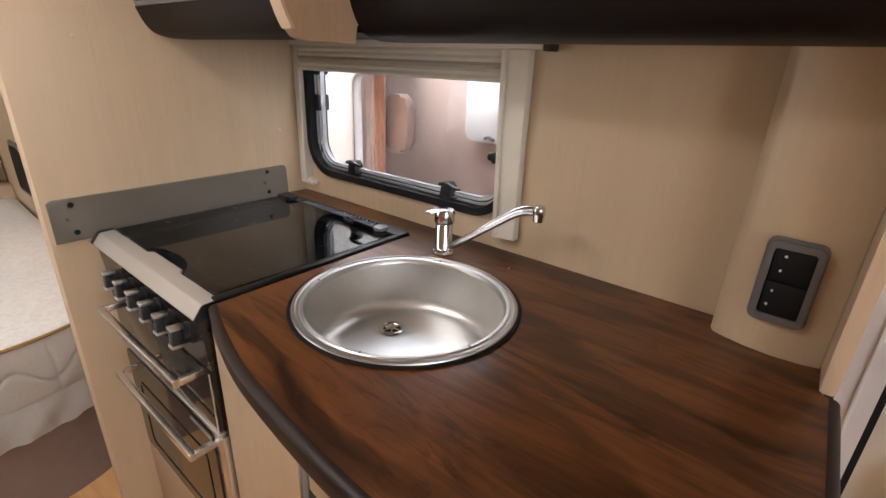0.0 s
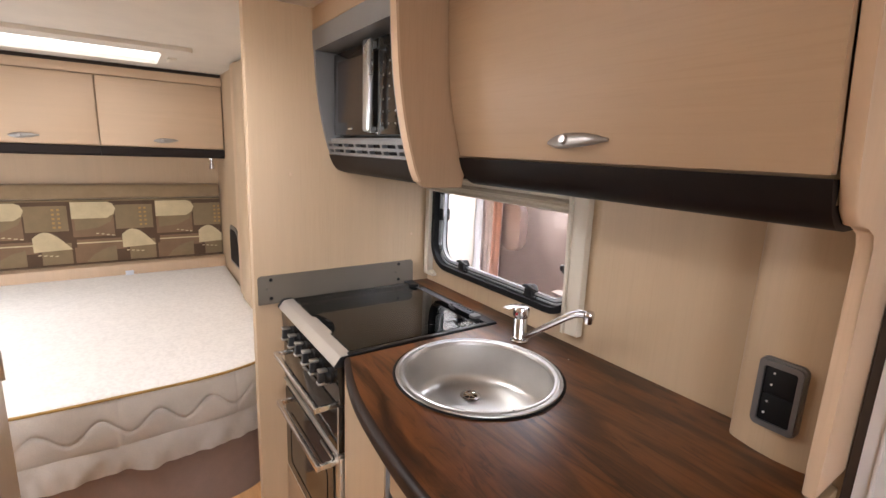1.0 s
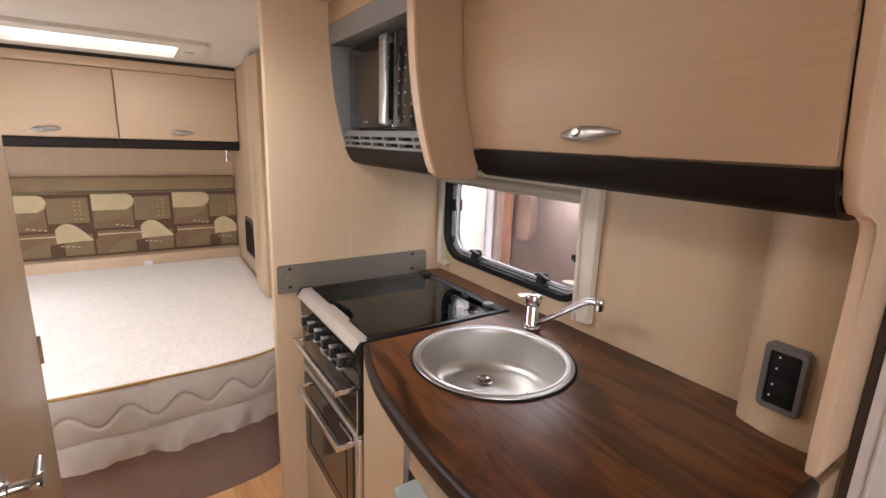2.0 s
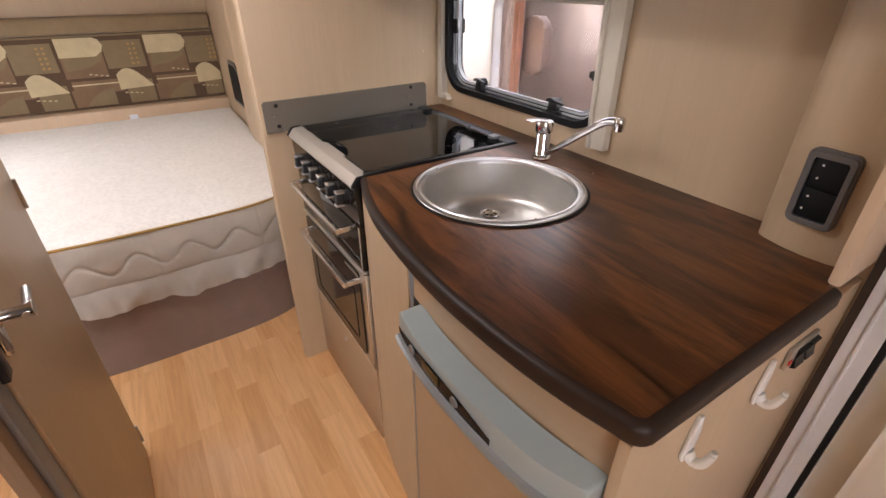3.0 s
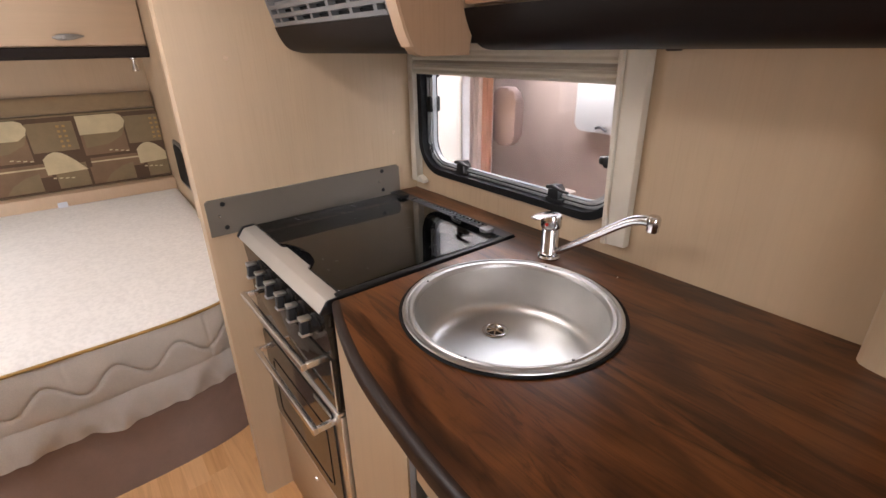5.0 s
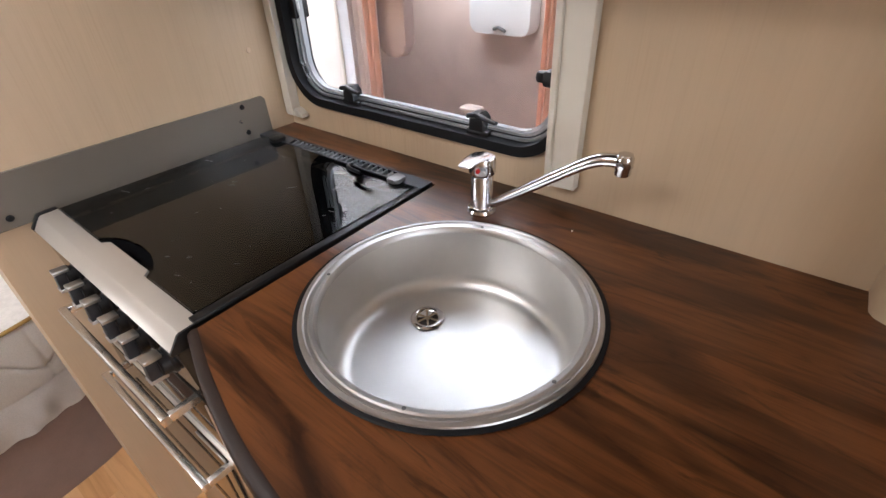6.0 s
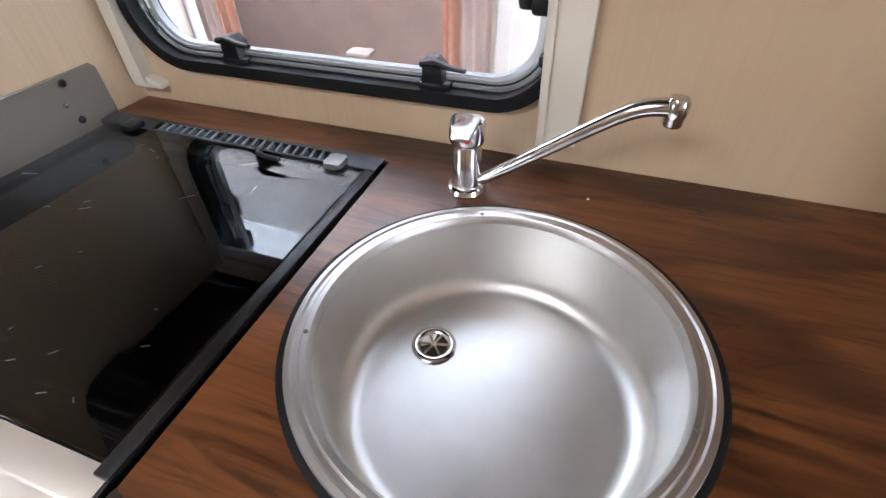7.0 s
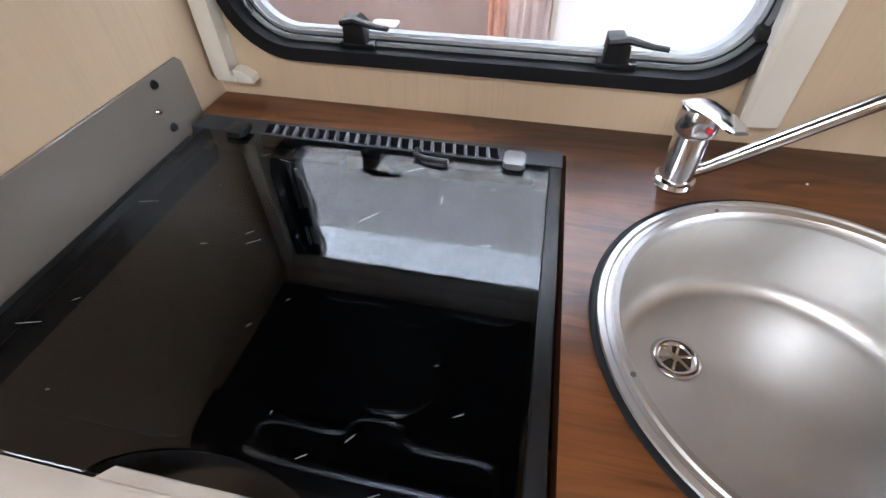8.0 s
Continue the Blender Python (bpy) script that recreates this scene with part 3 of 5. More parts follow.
# ---------------------------------------------------------------- worktop, sink and tap
SX, SY, SR = 0.729, -0.331, 0.190
FRONT = smooth_line([(0.512, -0.556), (0.600, -0.586), (0.711, -0.613), (0.859, -0.631), (0.957, -0.637), (1.031, -0.637), (1.140, -0.630), (1.221, -0.618), (1.276, -0.605)], 4)
CORNER = [(1.282 + 0.022 * math.sin(radians(a)), -0.582 - 0.022 * math.cos(radians(a))) for a in range(12, 90, 13)]
EDGE = FRONT + CORNER + [(1.304, -0.50), (1.304, -0.35), (1.303, -0.20), (1.302, -0.150)]


def inset(path, d):
    out = []
    for i, q in enumerate(path):
        a, b = Vector(path[max(i - 1, 0)]), Vector(path[min(i + 1, len(path) - 1)])
        t = (b - a).normalized()
        out.append((q[0] - t.y * d, q[1] + t.x * d))
    return out


def worktop():
    w = thing("worktop", (0.9, -0.3, TOP - 0.038), "dark walnut worktop with a rounded brown front edge", "worktop")
    outer = [(0.002, WALL_Y - 0.001), (0.002, -0.088), (0.512, -0.088)] + inset(EDGE, 0.007) + [(1.288, -0.148), (1.288, WALL_Y - 0.001)]
    part("top_board", pierced(outer, [circle(SX, SY, SR - 0.014, 64)], "z", TOP - 0.033, TOP), walnut, w, "glossy walnut board", )
    r = 0.0095
    prof = [(-0.0075, TOP + 0.0006), (-0.003, TOP + 0.0006)] + [(-0.003 + r * math.sin(radians(a)), TOP - r + r * math.cos(radians(a))) for a in range(15, 91, 15)]
    prof += [(-0.003 + r * math.sin(radians(a)), TOP - 0.034 + r + r * math.cos(radians(a))) for a in range(90, 181, 18)] + [(-0.0075, TOP - 0.034)]
    part("edging", sweep(EDGE, prof), edging, w, "dark brown rounded edging")


worktop()


shaded_bronze = plain("shaded_bronze", (0.030, 0.020, 0.014), 0.5, 0.2)
bronze_bar = plain("bronze_bar", (0.50, 0.41, 0.30), 0.35, 1.0)


def sink():
    s = thing("sink", (SX, SY, TOP), "round stainless steel sink set in the worktop", "sink")
    at = (SX, SY, TOP)
    part("seal", lathe([(SR - 0.014, 0.0006), (SR + 0.001, 0.0006), (SR + 0.003, 0.002), (SR, 0.0035), (SR - 0.014, 0.003)], at, 96), rubber, s, "black sealing ring")
    part("rim", lathe([(SR - 0.003, 0.0032), (SR - 0.004, 0.0055), (SR - 0.009, 0.0062), (SR - 0.011, 0.0042), (SR - 0.015, 0.0042), (SR - 0.017, 0.0060), (SR - 0.022, 0.0055), (SR - 0.0245, 0.002), (SR - 0.0255, -0.004)], at, 96), rim_steel, s, "stepped polished rim")
    ri, dz = SR - 0.0255, -0.106
    prof = [(ri, -0.004), (ri - 0.002, -0.05), (ri - 0.004, dz + 0.028)]
    prof += [(ri - 0.004 - 0.026 * (1 - math.cos(radians(a))), dz + 0.028 - 0.026 * math.sin(radians(a))) for a in range(15, 91, 15)]
    prof += [(0.10, dz - 0.001), (0.06, dz - 0.002), (0.0, dz - 0.003)]
    part("bowl", lathe(prof, at, 96), sink_steel, s, "brushed steel bowl")
    dx, dy, zz = 0.650, -0.287, TOP + dz
    part("drain_ring", lathe([(0.015, -0.002), (0.017, 0.001), (0.020, 0.0026), (0.0235, 0.0024), (0.026, 0.0005)], (dx, dy, zz), 40), chrome, s, "chrome waste ring")
    # shallow cup; the shade of the waste holes is in its dark colour
    part("drain_cup", lathe([(0.0165, 0.0), (0.0155, -0.001), (0.0, -0.0012)], (dx, dy, zz), 32), shaded_bronze, s, "dull bronze waste cup, darkened for the shade in its holes")
    for k in range(6):
        a = radians(60 * k + 12)
        part("grid_bar", tube([(dx + 0.003 * math.cos(a), dy + 0.003 * math.sin(a), zz + 0.0012), (dx + 0.0165 * math.cos(a), dy + 0.0165 * math.sin(a), zz + 0.0012)], 0.0015, 8), bronze_bar, s)
    part("grid_hub", lathe([(0, 0.0024), (0.0035, 0.0018), (0.004, -0.0005)], (dx, dy, zz), 16), bronze_bar, s)
    for a in (-15, 110, 200, 292):
        part("rim_mark", lathe([(0, 0.0068), (0.0022, 0.0066), (0.0026, 0.005)], (SX + (SR - 0.019) * math.cos(radians(a)), SY + (SR - 0.019) * math.sin(radians(a)), TOP), 10), grey_plastic, s)


sink()


def tap():
    x, y = 0.634, -0.118
    t = thing("tap", (x, y, TOP), "chrome mixer tap with a long angled spout", "tap")
    body = part("body", lathe([(0.0, 0.0), (0.0235, 0.0), (0.0245, 0.003), (0.0225, 0.008), (0.0190, 0.010), (0.0180, 0.012), (0.0180, 0.062), (0.0170, 0.064), (0.0170, 0.066), (0.0200, 0.068), (0.0215, 0.072), (0.0215, 0.088), (0.0195, 0.095), (0.012, 0.0985), (0, 0.0995)], (x, y, TOP), 40), chrome, t, "upright chrome body")
    sp = [(x + 0.008, y, 0.932)] + smooth_line([(0.662, y, 0.944), (0.720, y + 0.001, 0.987), (0.772, y + 0.002, 1.0255), (0.797, y + 0.002, 1.043), (0.815, y + 0.002, 1.0525), (0.832, y + 0.002, 1.0565), (0.850, y + 0.002, 1.057)], 5)
    part("spout", tube(sp, [0.0072 + 0.0026 * (k / len(sp)) for k in range(len(sp))], 18), chrome, t, "long chrome spout")
    part("aerator", lathe([(0, 0.0), (0.0085, 0.0), (0.0100, 0.002), (0.0100, 0.010), (0.0115, 0.012), (0.0115, 0.024), (0.009, 0.029), (0, 0.030)], (0.846, y + 0.002, 1.039), 24), chrome, t, "aerator on the spout's end")
    lever = [(x - 0.003, y + 0.012, TOP + 0.093), (x + 0.001, y - 0.010, TOP + 0.0985), (x + 0.008, y - 0.042, TOP + 0.1045), (x + 0.014, y - 0.069, TOP + 0.106)]
    part("lever", tube(smooth_line(lever, 4), [0.018, 0.0185, 0.018, 0.0175, 0.017, 0.016, 0.015, 0.0142, 0.0134, 0.0126, 0.0118, 0.011, 0.0085], 18, flat=0.22), chrome, t, "flat curved lever")
    mark = part("red_mark", lathe([(0, 0.0), (0.0035, 0.0), (0.0035, 0.003), (0, 0.004)], (0, 0, 0), 12), red_dot, t, "small red temperature mark")
    mark.matrix_parent_inverse = Matrix.Translation(-t.location) @ Matrix.Translation((x + 0.006, y - 0.0205, TOP + 0.080)) @ Euler((radians(90), 0, radians(17))).to_matrix().to_4x4()


tap()

# ---------------------------------------------------------------- cooker
def cooker():
    c = thing("cooker", (0.27, -0.33, 0.0), "built-in gas cooker with a black glass lid and steel front", "cooker")
    x0, x1, yb, yf = 0.016, 0.506, -0.090, -0.560
    part("housing", box(x0 + 0.006, x1 - 0.008, yf + 0.03, -0.12, 0.03, 0.880), slate_metal, c, "grey metal oven housing")
    # lid with the cut-out at its front edge
    lf = -0.5385
    arc = [(0.200 + 0.170 * k / 14, lf + 0.030 * math.sin(math.pi * k / 14) ** 0.6) for k in range(15)]
    lid = [(0.034, yb - 0.034), (0.034, lf)] + arc + [(x1 - 0.018, lf), (x1 - 0.014, lf + 0.005), (x1 - 0.014, yb - 0.034)]
    glass = part("glass_lid", prism(lid, "z", TOP + 0.001, TOP + 0.005, 0.0008, 1), hob_glass, c, "glossy smoked glass lid, lightly scratched")
    glass.visible_shadow = False
    rng = random.Random(5)
    for k in range(26):
        x, y, a, L = rng.uniform(0.06, 0.46), rng.uniform(-0.52, -0.16), rng.gauss(0.5, 0.5), rng.uniform(0.002, 0.010) if k % 4 else rng.uniform(0.012, 0.024)
        dx, dy = math.cos(a) * L / 2, math.sin(a) * L / 2
        q = 0.00022
        part("scratch", prism([(x - dx + q * math.sin(a), y - dy - q * math.cos(a)), (x + dx + q * math.sin(a), y + dy - q * math.cos(a)), (x + dx - q * math.sin(a), y + dy + q * math.cos(a)), (x - dx - q * math.sin(a), y - dy + q * math.cos(a))], "z", TOP + 0.0051, TOP + 0.0053), scratch_mat, glass, smooth=False)
    part("hob_tray", box(x0 + 0.002, x1 - 0.010, -0.530, yb - 0.034, 0.884, 0.889, 0.002), enamel, c, "black enamelled hob tray")
    for bx, by, br in ((0.150, -0.215, 0.034), (0.385, -0.215, 0.027), (0.150, -0.415, 0.027), (0.385, -0.415, 0.036)):
        bn = part("burner", lathe([(br + 0.012, 0.0), (br + 0.010, 0.006), (br, 0.008), (br, 0.014), (br - 0.006, 0.018), (0, 0.018)], (bx, by, 0.889), 32), enamel, c, "round black gas burner")
        part("burner_cap", lathe([(br - 0.004, 0.0175), (br - 0.005, 0.022), (br - 0.012, 0.0235), (0, 0.024)], (bx, by, 0.889), 32), enamel, bn)
        # added ring that draws the burner's highlight arcs
        part("burner_ring", lathe([(br - 0.0005, 0.0140), (br + 0.0012, 0.0146), (br - 0.0005, 0.0154)], (bx, by, 0.889), 32), wire_metal, bn, "thin bright ring standing in for highlight arcs on the burner")
        for side in (1, -1):
            half = [(0.0, 0.044), (0.016, 0.047), (0.030, 0.060), (0.074, 0.060), (0.088, 0.066), (0.088, 0.080), (0.074, 0.087)]
            loop = half + [(-u, w) for u, w in reversed(half[1:])] + half[:1]
            wire = smooth_line([(bx + u, by + side * w, 0.911) for u, w in loop], 4)
            part("pan_support", tube(wire, 0.0028, 8), wire_metal, c, "bent wire pan support")
    part("lid_trim", box(x1 - 0.0135, x1 + 0.001, -0.548, yb - 0.004, TOP - 0.012, TOP + 0.0045, 0.0015), black_plastic, c, "black side trim")
    part("lid_trim", box(0.0065, 0.0335, yf + 0.022, yb - 0.034, TOP - 0.020, TOP - 0.008, 0.003), black_plastic, c, "black side trim")
    hinge = part("hinge_bar", pierced([(0.016, yb - 0.033), (x1 + 0.001, yb - 0.033), (x1 + 0.001, yb), (0.016, yb)],
                 [[(0.121, yb - 0.030), (0.432, yb - 0.030), (0.426, yb - 0.007), (0.115, yb - 0.007)]], "z", TOP - 0.008, TOP + 0.0055), charcoal, c, "charcoal hinge bar with a slotted vent")
    for k in range(21):
        x = 0.1305 + k * 0.0143
        part("vent_fin", prism([(x, yb - 0.0305), (x + 0.0044, yb - 0.0305), (x + 0.0000, yb - 0.0065), (x - 0.0044, yb - 0.0065)], "z", TOP - 0.004, TOP + 0.0062, 0.0012, 1), fin_grey, hinge)
    part("slot_bed", box(0.02, x1, yb - 0.032, yb - 0.002, TOP - 0.016, TOP - 0.0085), rubber, c)
    for x in (0.088, 0.450):
        part("lid_hinge", prism(round_rect(x - 0.013, x + 0.013, yb - 0.050, yb - 0.020, 0.005), "z", TOP + 0.006, TOP + 0.014, 0.003), grey_plastic if x > 0.3 else black_plastic, c, "lid hinge")
    part("hinge_spring", tube([(0.330, yb - 0.034, TOP + 0.010), (0.331, yb - 0.046, TOP + 0.0095), (0.345, yb - 0.052, TOP + 0.0095), (0.372, yb - 0.054, TOP + 0.0095)], 0.0035, 8), black_plastic, c)
    # steel front rail under the lid edge
    rail = [(lf - 0.001, TOP + 0.0005), (-0.5655, TOP - 0.0005), (-0.569, TOP - 0.002), (-0.584, TOP - 0.022), (-0.582, TOP - 0.027), (lf - 0.001, TOP - 0.027)]
    rail_ob = part("front_rail", prism(rail, "x", x0 + 0.006, x1 - 0.003, 0.0008, 2), rail_metal, c, "pale satin metal front rail with a crease")
    part("rail_tab", prism([(0.205, lf - 0.002), (0.216, lf + 0.0095), (0.342, lf + 0.0095), (0.354, lf - 0.002)], "z", TOP - 0.006, TOP - 0.0006, 0.0008, 1), rail_metal, rail_ob)
    for xa, xb in ((x0 - 0.006, x0 + 0.0055), (x1 - 0.0025, x1 + 0.0015)):
        part("rail_cap", prism([(p - (0.0015 if p < -0.55 else 0), q + 0.0012) for p, q in rail], "x", xa, xb, 0.001), black_plastic, c, "black end cap")
    # control panel and knobs
    pan = [(yf - 0.018, TOP - 0.0275), (yf - 0.010, 0.792), (yf + 0.012, 0.792), (yf + 0.012, TOP - 0.0275)]
    panel = part("control_panel", prism(pan, "x", x0 + 0.010, x1 - 0.002), black_glass_flat, c, "glossy black control panel")
    for k in range(6):
        x = 0.142 + k * 0.0625
        m = Matrix.Translation((x, yf - 0.014, 0.853)) @ Euler((radians(86), 0, 0)).to_matrix().to_4x4()
        bm = lathe([(0, 0), (0.021, 0), (0.021, 0.004), (0.0175, 0.007), (0.0165, 0.017), (0.014, 0.019), (0, 0.019)], (0, 0, 0), 24)
        bm.transform(m)
        knob = part("knob", bm, black_plastic, c, "black and chrome control knob")
        bm = box(-0.0075, 0.0075, -0.0185, 0.0185, 0.010, 0.033, 0.0015)
        bm.transform(m)
        part("grip", bm, charcoal, knob, "dark grey grip")
        for ya, yz in ((-0.0195, -0.0135), (0.0135, 0.0195)):
            bm = box(-0.0085, 0.0085, ya, yz, 0.012, 0.0345, 0.0012)
            bm.transform(m)
            part("grip_cap", bm, satin_metal, knob, "satin chrome end of the grip")
    # grill door
    part("grill_door", box(x0 + 0.008, x1 - 0.006, yf - 0.012, yf + 0.006, 0.658, 0.788, 0.003), black_glass_flat, c, "dark glass grill door")
    part("grill_trim", box(x0 + 0.008, x1 - 0.006, yf - 0.016, yf + 0.002, 0.646, 0.656, 0.003), steel, c, "steel strip")
    part("side_trim", box(x1 - 0.011, x1 - 0.006, yf - 0.0145, yf - 0.0125, 0.660, 0.786, 0.0008), steel, c)
    for xa, xb, z in ((0.092, 0.468, 0.774), (0.108, 0.476, 0.618)):
        h = part("handle", box(xa, xb, yf - 0.062, yf - 0.050, z - 0.008, z + 0.008, 0.0015), bar_steel, c, "square brushed steel bar handle")
        for xx in (xa + 0.005, xb - 0.005):
            part("handle_return", box(xx - 0.005, xx + 0.005, yf - 0.0505, yf - 0.008, z - 0.007, z + 0.007, 0.0015), bar_steel, h)
    # oven door
    door = part("oven_door", box(x0 + 0.008, x1 - 0.006, yf - 0.010, yf + 0.010, 0.318, 0.643, 0.004), steel, c, "steel oven door")
    part("oven_glass", prism(round_rect(0.040, 0.468, 0.345, 0.636, 0.012), "y", yf - 0.0155, yf - 0.0115, 0.001, 1), black_glass_flat, door, "dark oven window")
    part("oven_pane", pierced(round_rect(0.085, 0.425, 0.375, 0.565, 0.02), [round_rect(0.091, 0.419, 0.381, 0.559, 0.016)], "y", yf - 0.0172, yf - 0.0162), brown_gloss, door)
    part("vent_slot", box(0.38, 0.466, yf - 0.0185, yf - 0.0157, 0.624, 0.632, 0.001), satin_metal, door)
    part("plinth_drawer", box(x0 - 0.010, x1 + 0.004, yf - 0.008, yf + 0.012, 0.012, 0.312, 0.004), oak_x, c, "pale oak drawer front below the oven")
    lock = part("drawer_lock", lathe([(0, 0.004), (0.006, 0.004), (0.007, 0.0)], (0, 0, 0), 14), satin_metal, c)
    lock.matrix_parent_inverse = Matrix.Translation(-c.location) @ Matrix.Translation((0.27, yf - 0.008, 0.262)) @ Euler((radians(90), 0, 0)).to_matrix().to_4x4()


cooker()


single("crumb", lathe([(0, 0.0), (0.0014, 0.0006), (0.0016, 0.0014), (0.0008, 0.0024), (0, 0.0026)], (0.784, -0.094, TOP), 7), white_plastic, "tiny white crumb lying on the worktop", "crumb")


for y, z in ((-0.528, 1.318), (-0.090, 1.102)):
    bm = lathe([(0, 0.0022), (0.0045, 0.0018), (0.0055, 0.0)], (0, 0, 0), 14)
    bm.transform(Matrix.Translation((0.0002, y, z)) @ Euler((0, radians(90), 0)).to_matrix().to_4x4())
    single("screw_cover", bm, oak_edge, "small tan screw cover on the partition", "screw cover", "", "screw covers")


def splash_panel():
    p = thing("splash_panel", (0.004, -0.36, 0.91), "smoked grey splash panel screwed to the partition", "panel")
    pts = [(-0.642, 0.906), (-0.090, 0.9085), (-0.080, 0.9205), (-0.082, 0.996), (-0.090, 1.004), (-0.634, 1.000), (-0.642, 0.994)]
    part("plate", prism(pts, "x", 0.001, 0.006, 0.001, 1), splash_steel, p)
    for y in (-0.602, -0.143):
        for z, mat, r in ((0.986 if y < -0.4 else 0.992, rubber, 0.0060), (0.957 if y < -0.4 else 0.962, chrome, 0.0038), (0.925 if y < -0.4 else 0.934, rubber, 0.0060)):
            bm = lathe([(0, 0.004), (r * 0.7, 0.0035), (r, 0.0)], (0, 0, 0), 16)
            bm.transform(Matrix.Translation((0.0062, y - (0.012 if mat is chrome else 0), z)) @ Euler((0, radians(90), 0)).to_matrix().to_4x4())
            part("screw" if mat is chrome else "screw_cap", bm, mat, p)


splash_panel()

# ---------------------------------------------------------------- base cabinets and fridge
base = thing("base_cabinet", (1.0, -0.3, 0.0), "pale oak base unit under the worktop", "cabinet")
part("filler_panel", prism([(0.512, -0.545), (0.512, -0.562), (0.640, -0.585), (0.800, -0.602), (0.800, -0.580), (0.640, -0.56)], "z", 0.0, TOP - 0.035), oak_z, base, "narrow panel beside the cooker")
part("end_panel", prism([(WALL_Y - 0.001, 0.0), (-0.602, 0.0), (-0.602, TOP - 0.036), (WALL_Y - 0.001, TOP - 0.036)], "x", 1.281, 1.297, 0.002), oak_z, base, "flat end panel")
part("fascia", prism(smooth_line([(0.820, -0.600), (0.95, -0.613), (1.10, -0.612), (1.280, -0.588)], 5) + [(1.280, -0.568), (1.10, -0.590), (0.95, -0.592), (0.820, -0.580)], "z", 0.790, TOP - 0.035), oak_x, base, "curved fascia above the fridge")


def fridge():
    f = thing("fridge", (1.04, -0.4, 0.0), "built-in fridge with an oak door and blue-grey handle panel", "fridge")
    arc = smooth_line([(0.818, -0.604), (0.95, -0.622), (1.08, -0.622), (1.190, -0.612), (1.278, -0.592)], 6)
    inner = [(x, y + 0.022) for x, y in reversed(arc)]
    part("body", box(0.824, 1.258, -0.570, -0.08, 0.02, 0.775), fridge_grey, f)
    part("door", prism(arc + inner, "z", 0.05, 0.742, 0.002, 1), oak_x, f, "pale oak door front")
    part("side_strip", box(0.8015, 0.8165, -0.600, -0.56, 0.05, 0.84, 0.001), slate_metal, f, "grey strip at the door's side")
    arc = [p for p in arc if p[0] > 0.834]
    out = [(x, y - 0.042 + 0.5 * max(0, abs(x - 1.04) - 0.17) ** 1.5) for x, y in arc]
    head = part("handle_panel", prism(out + [(x, y + 0.006) for x, y in reversed(arc)], "z", 0.738, 0.797, 0.007, 3), fridge_grey, f, "blue-grey curved handle panel")
    lip = [(-0.002, 0.746), (0.006, 0.745), (0.010, 0.740), (0.008, 0.731), (0.0, 0.728), (-0.014, 0.733)]
    part("handle_lip", sweep(out, lip), pewter_lip, head, "pewter grey lip")
    slim = [p for p in out if 0.845 < p[0] < 1.15]
    bm = bmesh.new()
    lo = [bm.verts.new((x, y - 0.0015, 0.750)) for x, y in slim]
    hi = [bm.verts.new((x, y - 0.0015, 0.752 + 0.030 * math.sin(math.pi * (0.12 + 0.76 * k / (len(slim) - 1))))) for k, (x, y) in enumerate(slim)]
    for k in range(len(slim) - 1):
        bm.faces.new((lo[k], lo[k + 1], hi[k + 1], hi[k]))
    bmesh.ops.solidify(bm, geom=bm.faces, thickness=0.003)
    part("control_strip", bm, brown_gloss, head, "dark brown control strip")
    for k in (3, 9):
        x, y = slim[min(k, len(slim) - 1)]
        bm = lathe([(0, 0.0035), (0.008, 0.003), (0.0092, 0.0)], (0, 0, 0), 20)
        bm.transform(Matrix.Translation((x, y - 0.004, 0.769)) @ Euler((radians(90), 0, 0)).to_matrix().to_4x4())
        part("dial", bm, grey_plastic, head, "round grey control dial")
    x, y = slim[6]
    part("display", box(x - 0.028, x + 0.020, y - 0.0045, y - 0.0025, 0.760, 0.778, 0.0006), plain("amber_display", (0.10, 0.06, 0.02), 0.2), head)


fridge()


def hook(y):
    h = thing("wall_hook", (1.297, y, 0.75), "white plastic coat hook on the end panel", "hook", "hooks on the end panel")
    x = 1.2975
    part("back_plate", prism([(y - 0.004, 0.849), (y + 0.006, 0.847), (y + 0.011, 0.815), (y + 0.013, 0.777), (y + 0.008, 0.765), (y - 0.008, 0.765), (y - 0.013, 0.777), (y - 0.009, 0.815)], "x", x, x + 0.006, 0.002), white_plastic, h)
    part("prong", tube(smooth_line([(x + 0.003, y, 0.783), (x + 0.012, y, 0.772), (x + 0.024, y, 0.779), (x + 0.031, y, 0.801), (x + 0.032, y, 0.811)], 4), [0.009 - 0.005 * k / 16 for k in range(17)], 12), white_plastic, h)


hook(-0.285)
hook(-0.463)


def switch():
    s = thing("light_switch", (1.297, -0.19, 0.80), "grey rocker switch on the end panel", "switch")
    x = 1.2975
    part("plate", box(x, x + 0.007, -0.228, -0.140, 0.798, 0.842, 0.003), satin_metal, s, "silver surround")
    for y in (-0.195, -0.160):
        part("rocker", prism([(x + 0.006, 0.796), (x + 0.013, 0.800), (x + 0.008, 0.816), (x + 0.013, 0.832), (x + 0.006, 0.836)], "y", y - 0.015, y + 0.015, 0.001, 1), black_plastic, s, "black rocker")
    part("lamp_mark", box(x + 0.0065, x + 0.0085, -0.228, -0.220, 0.812, 0.820), red_dot, s)


switch()

# ---------------------------------------------------------------- pillar with sockets, shaped end panel
PIL = [(1.141, WALL_Y), (1.141, -0.060), (1.146, -0.070), (1.156, -0.076), (1.19, -0.086), (1.225, -0.090), (1.26, -0.087), (1.2825, -0.080), (1.2825, WALL_Y)]
single("corner_trunking", prism(PIL, "z", TOP + 0.0005, 1.40), oak_z, "pale oak boxed-in corner standing on the worktop", "panel", "structure")


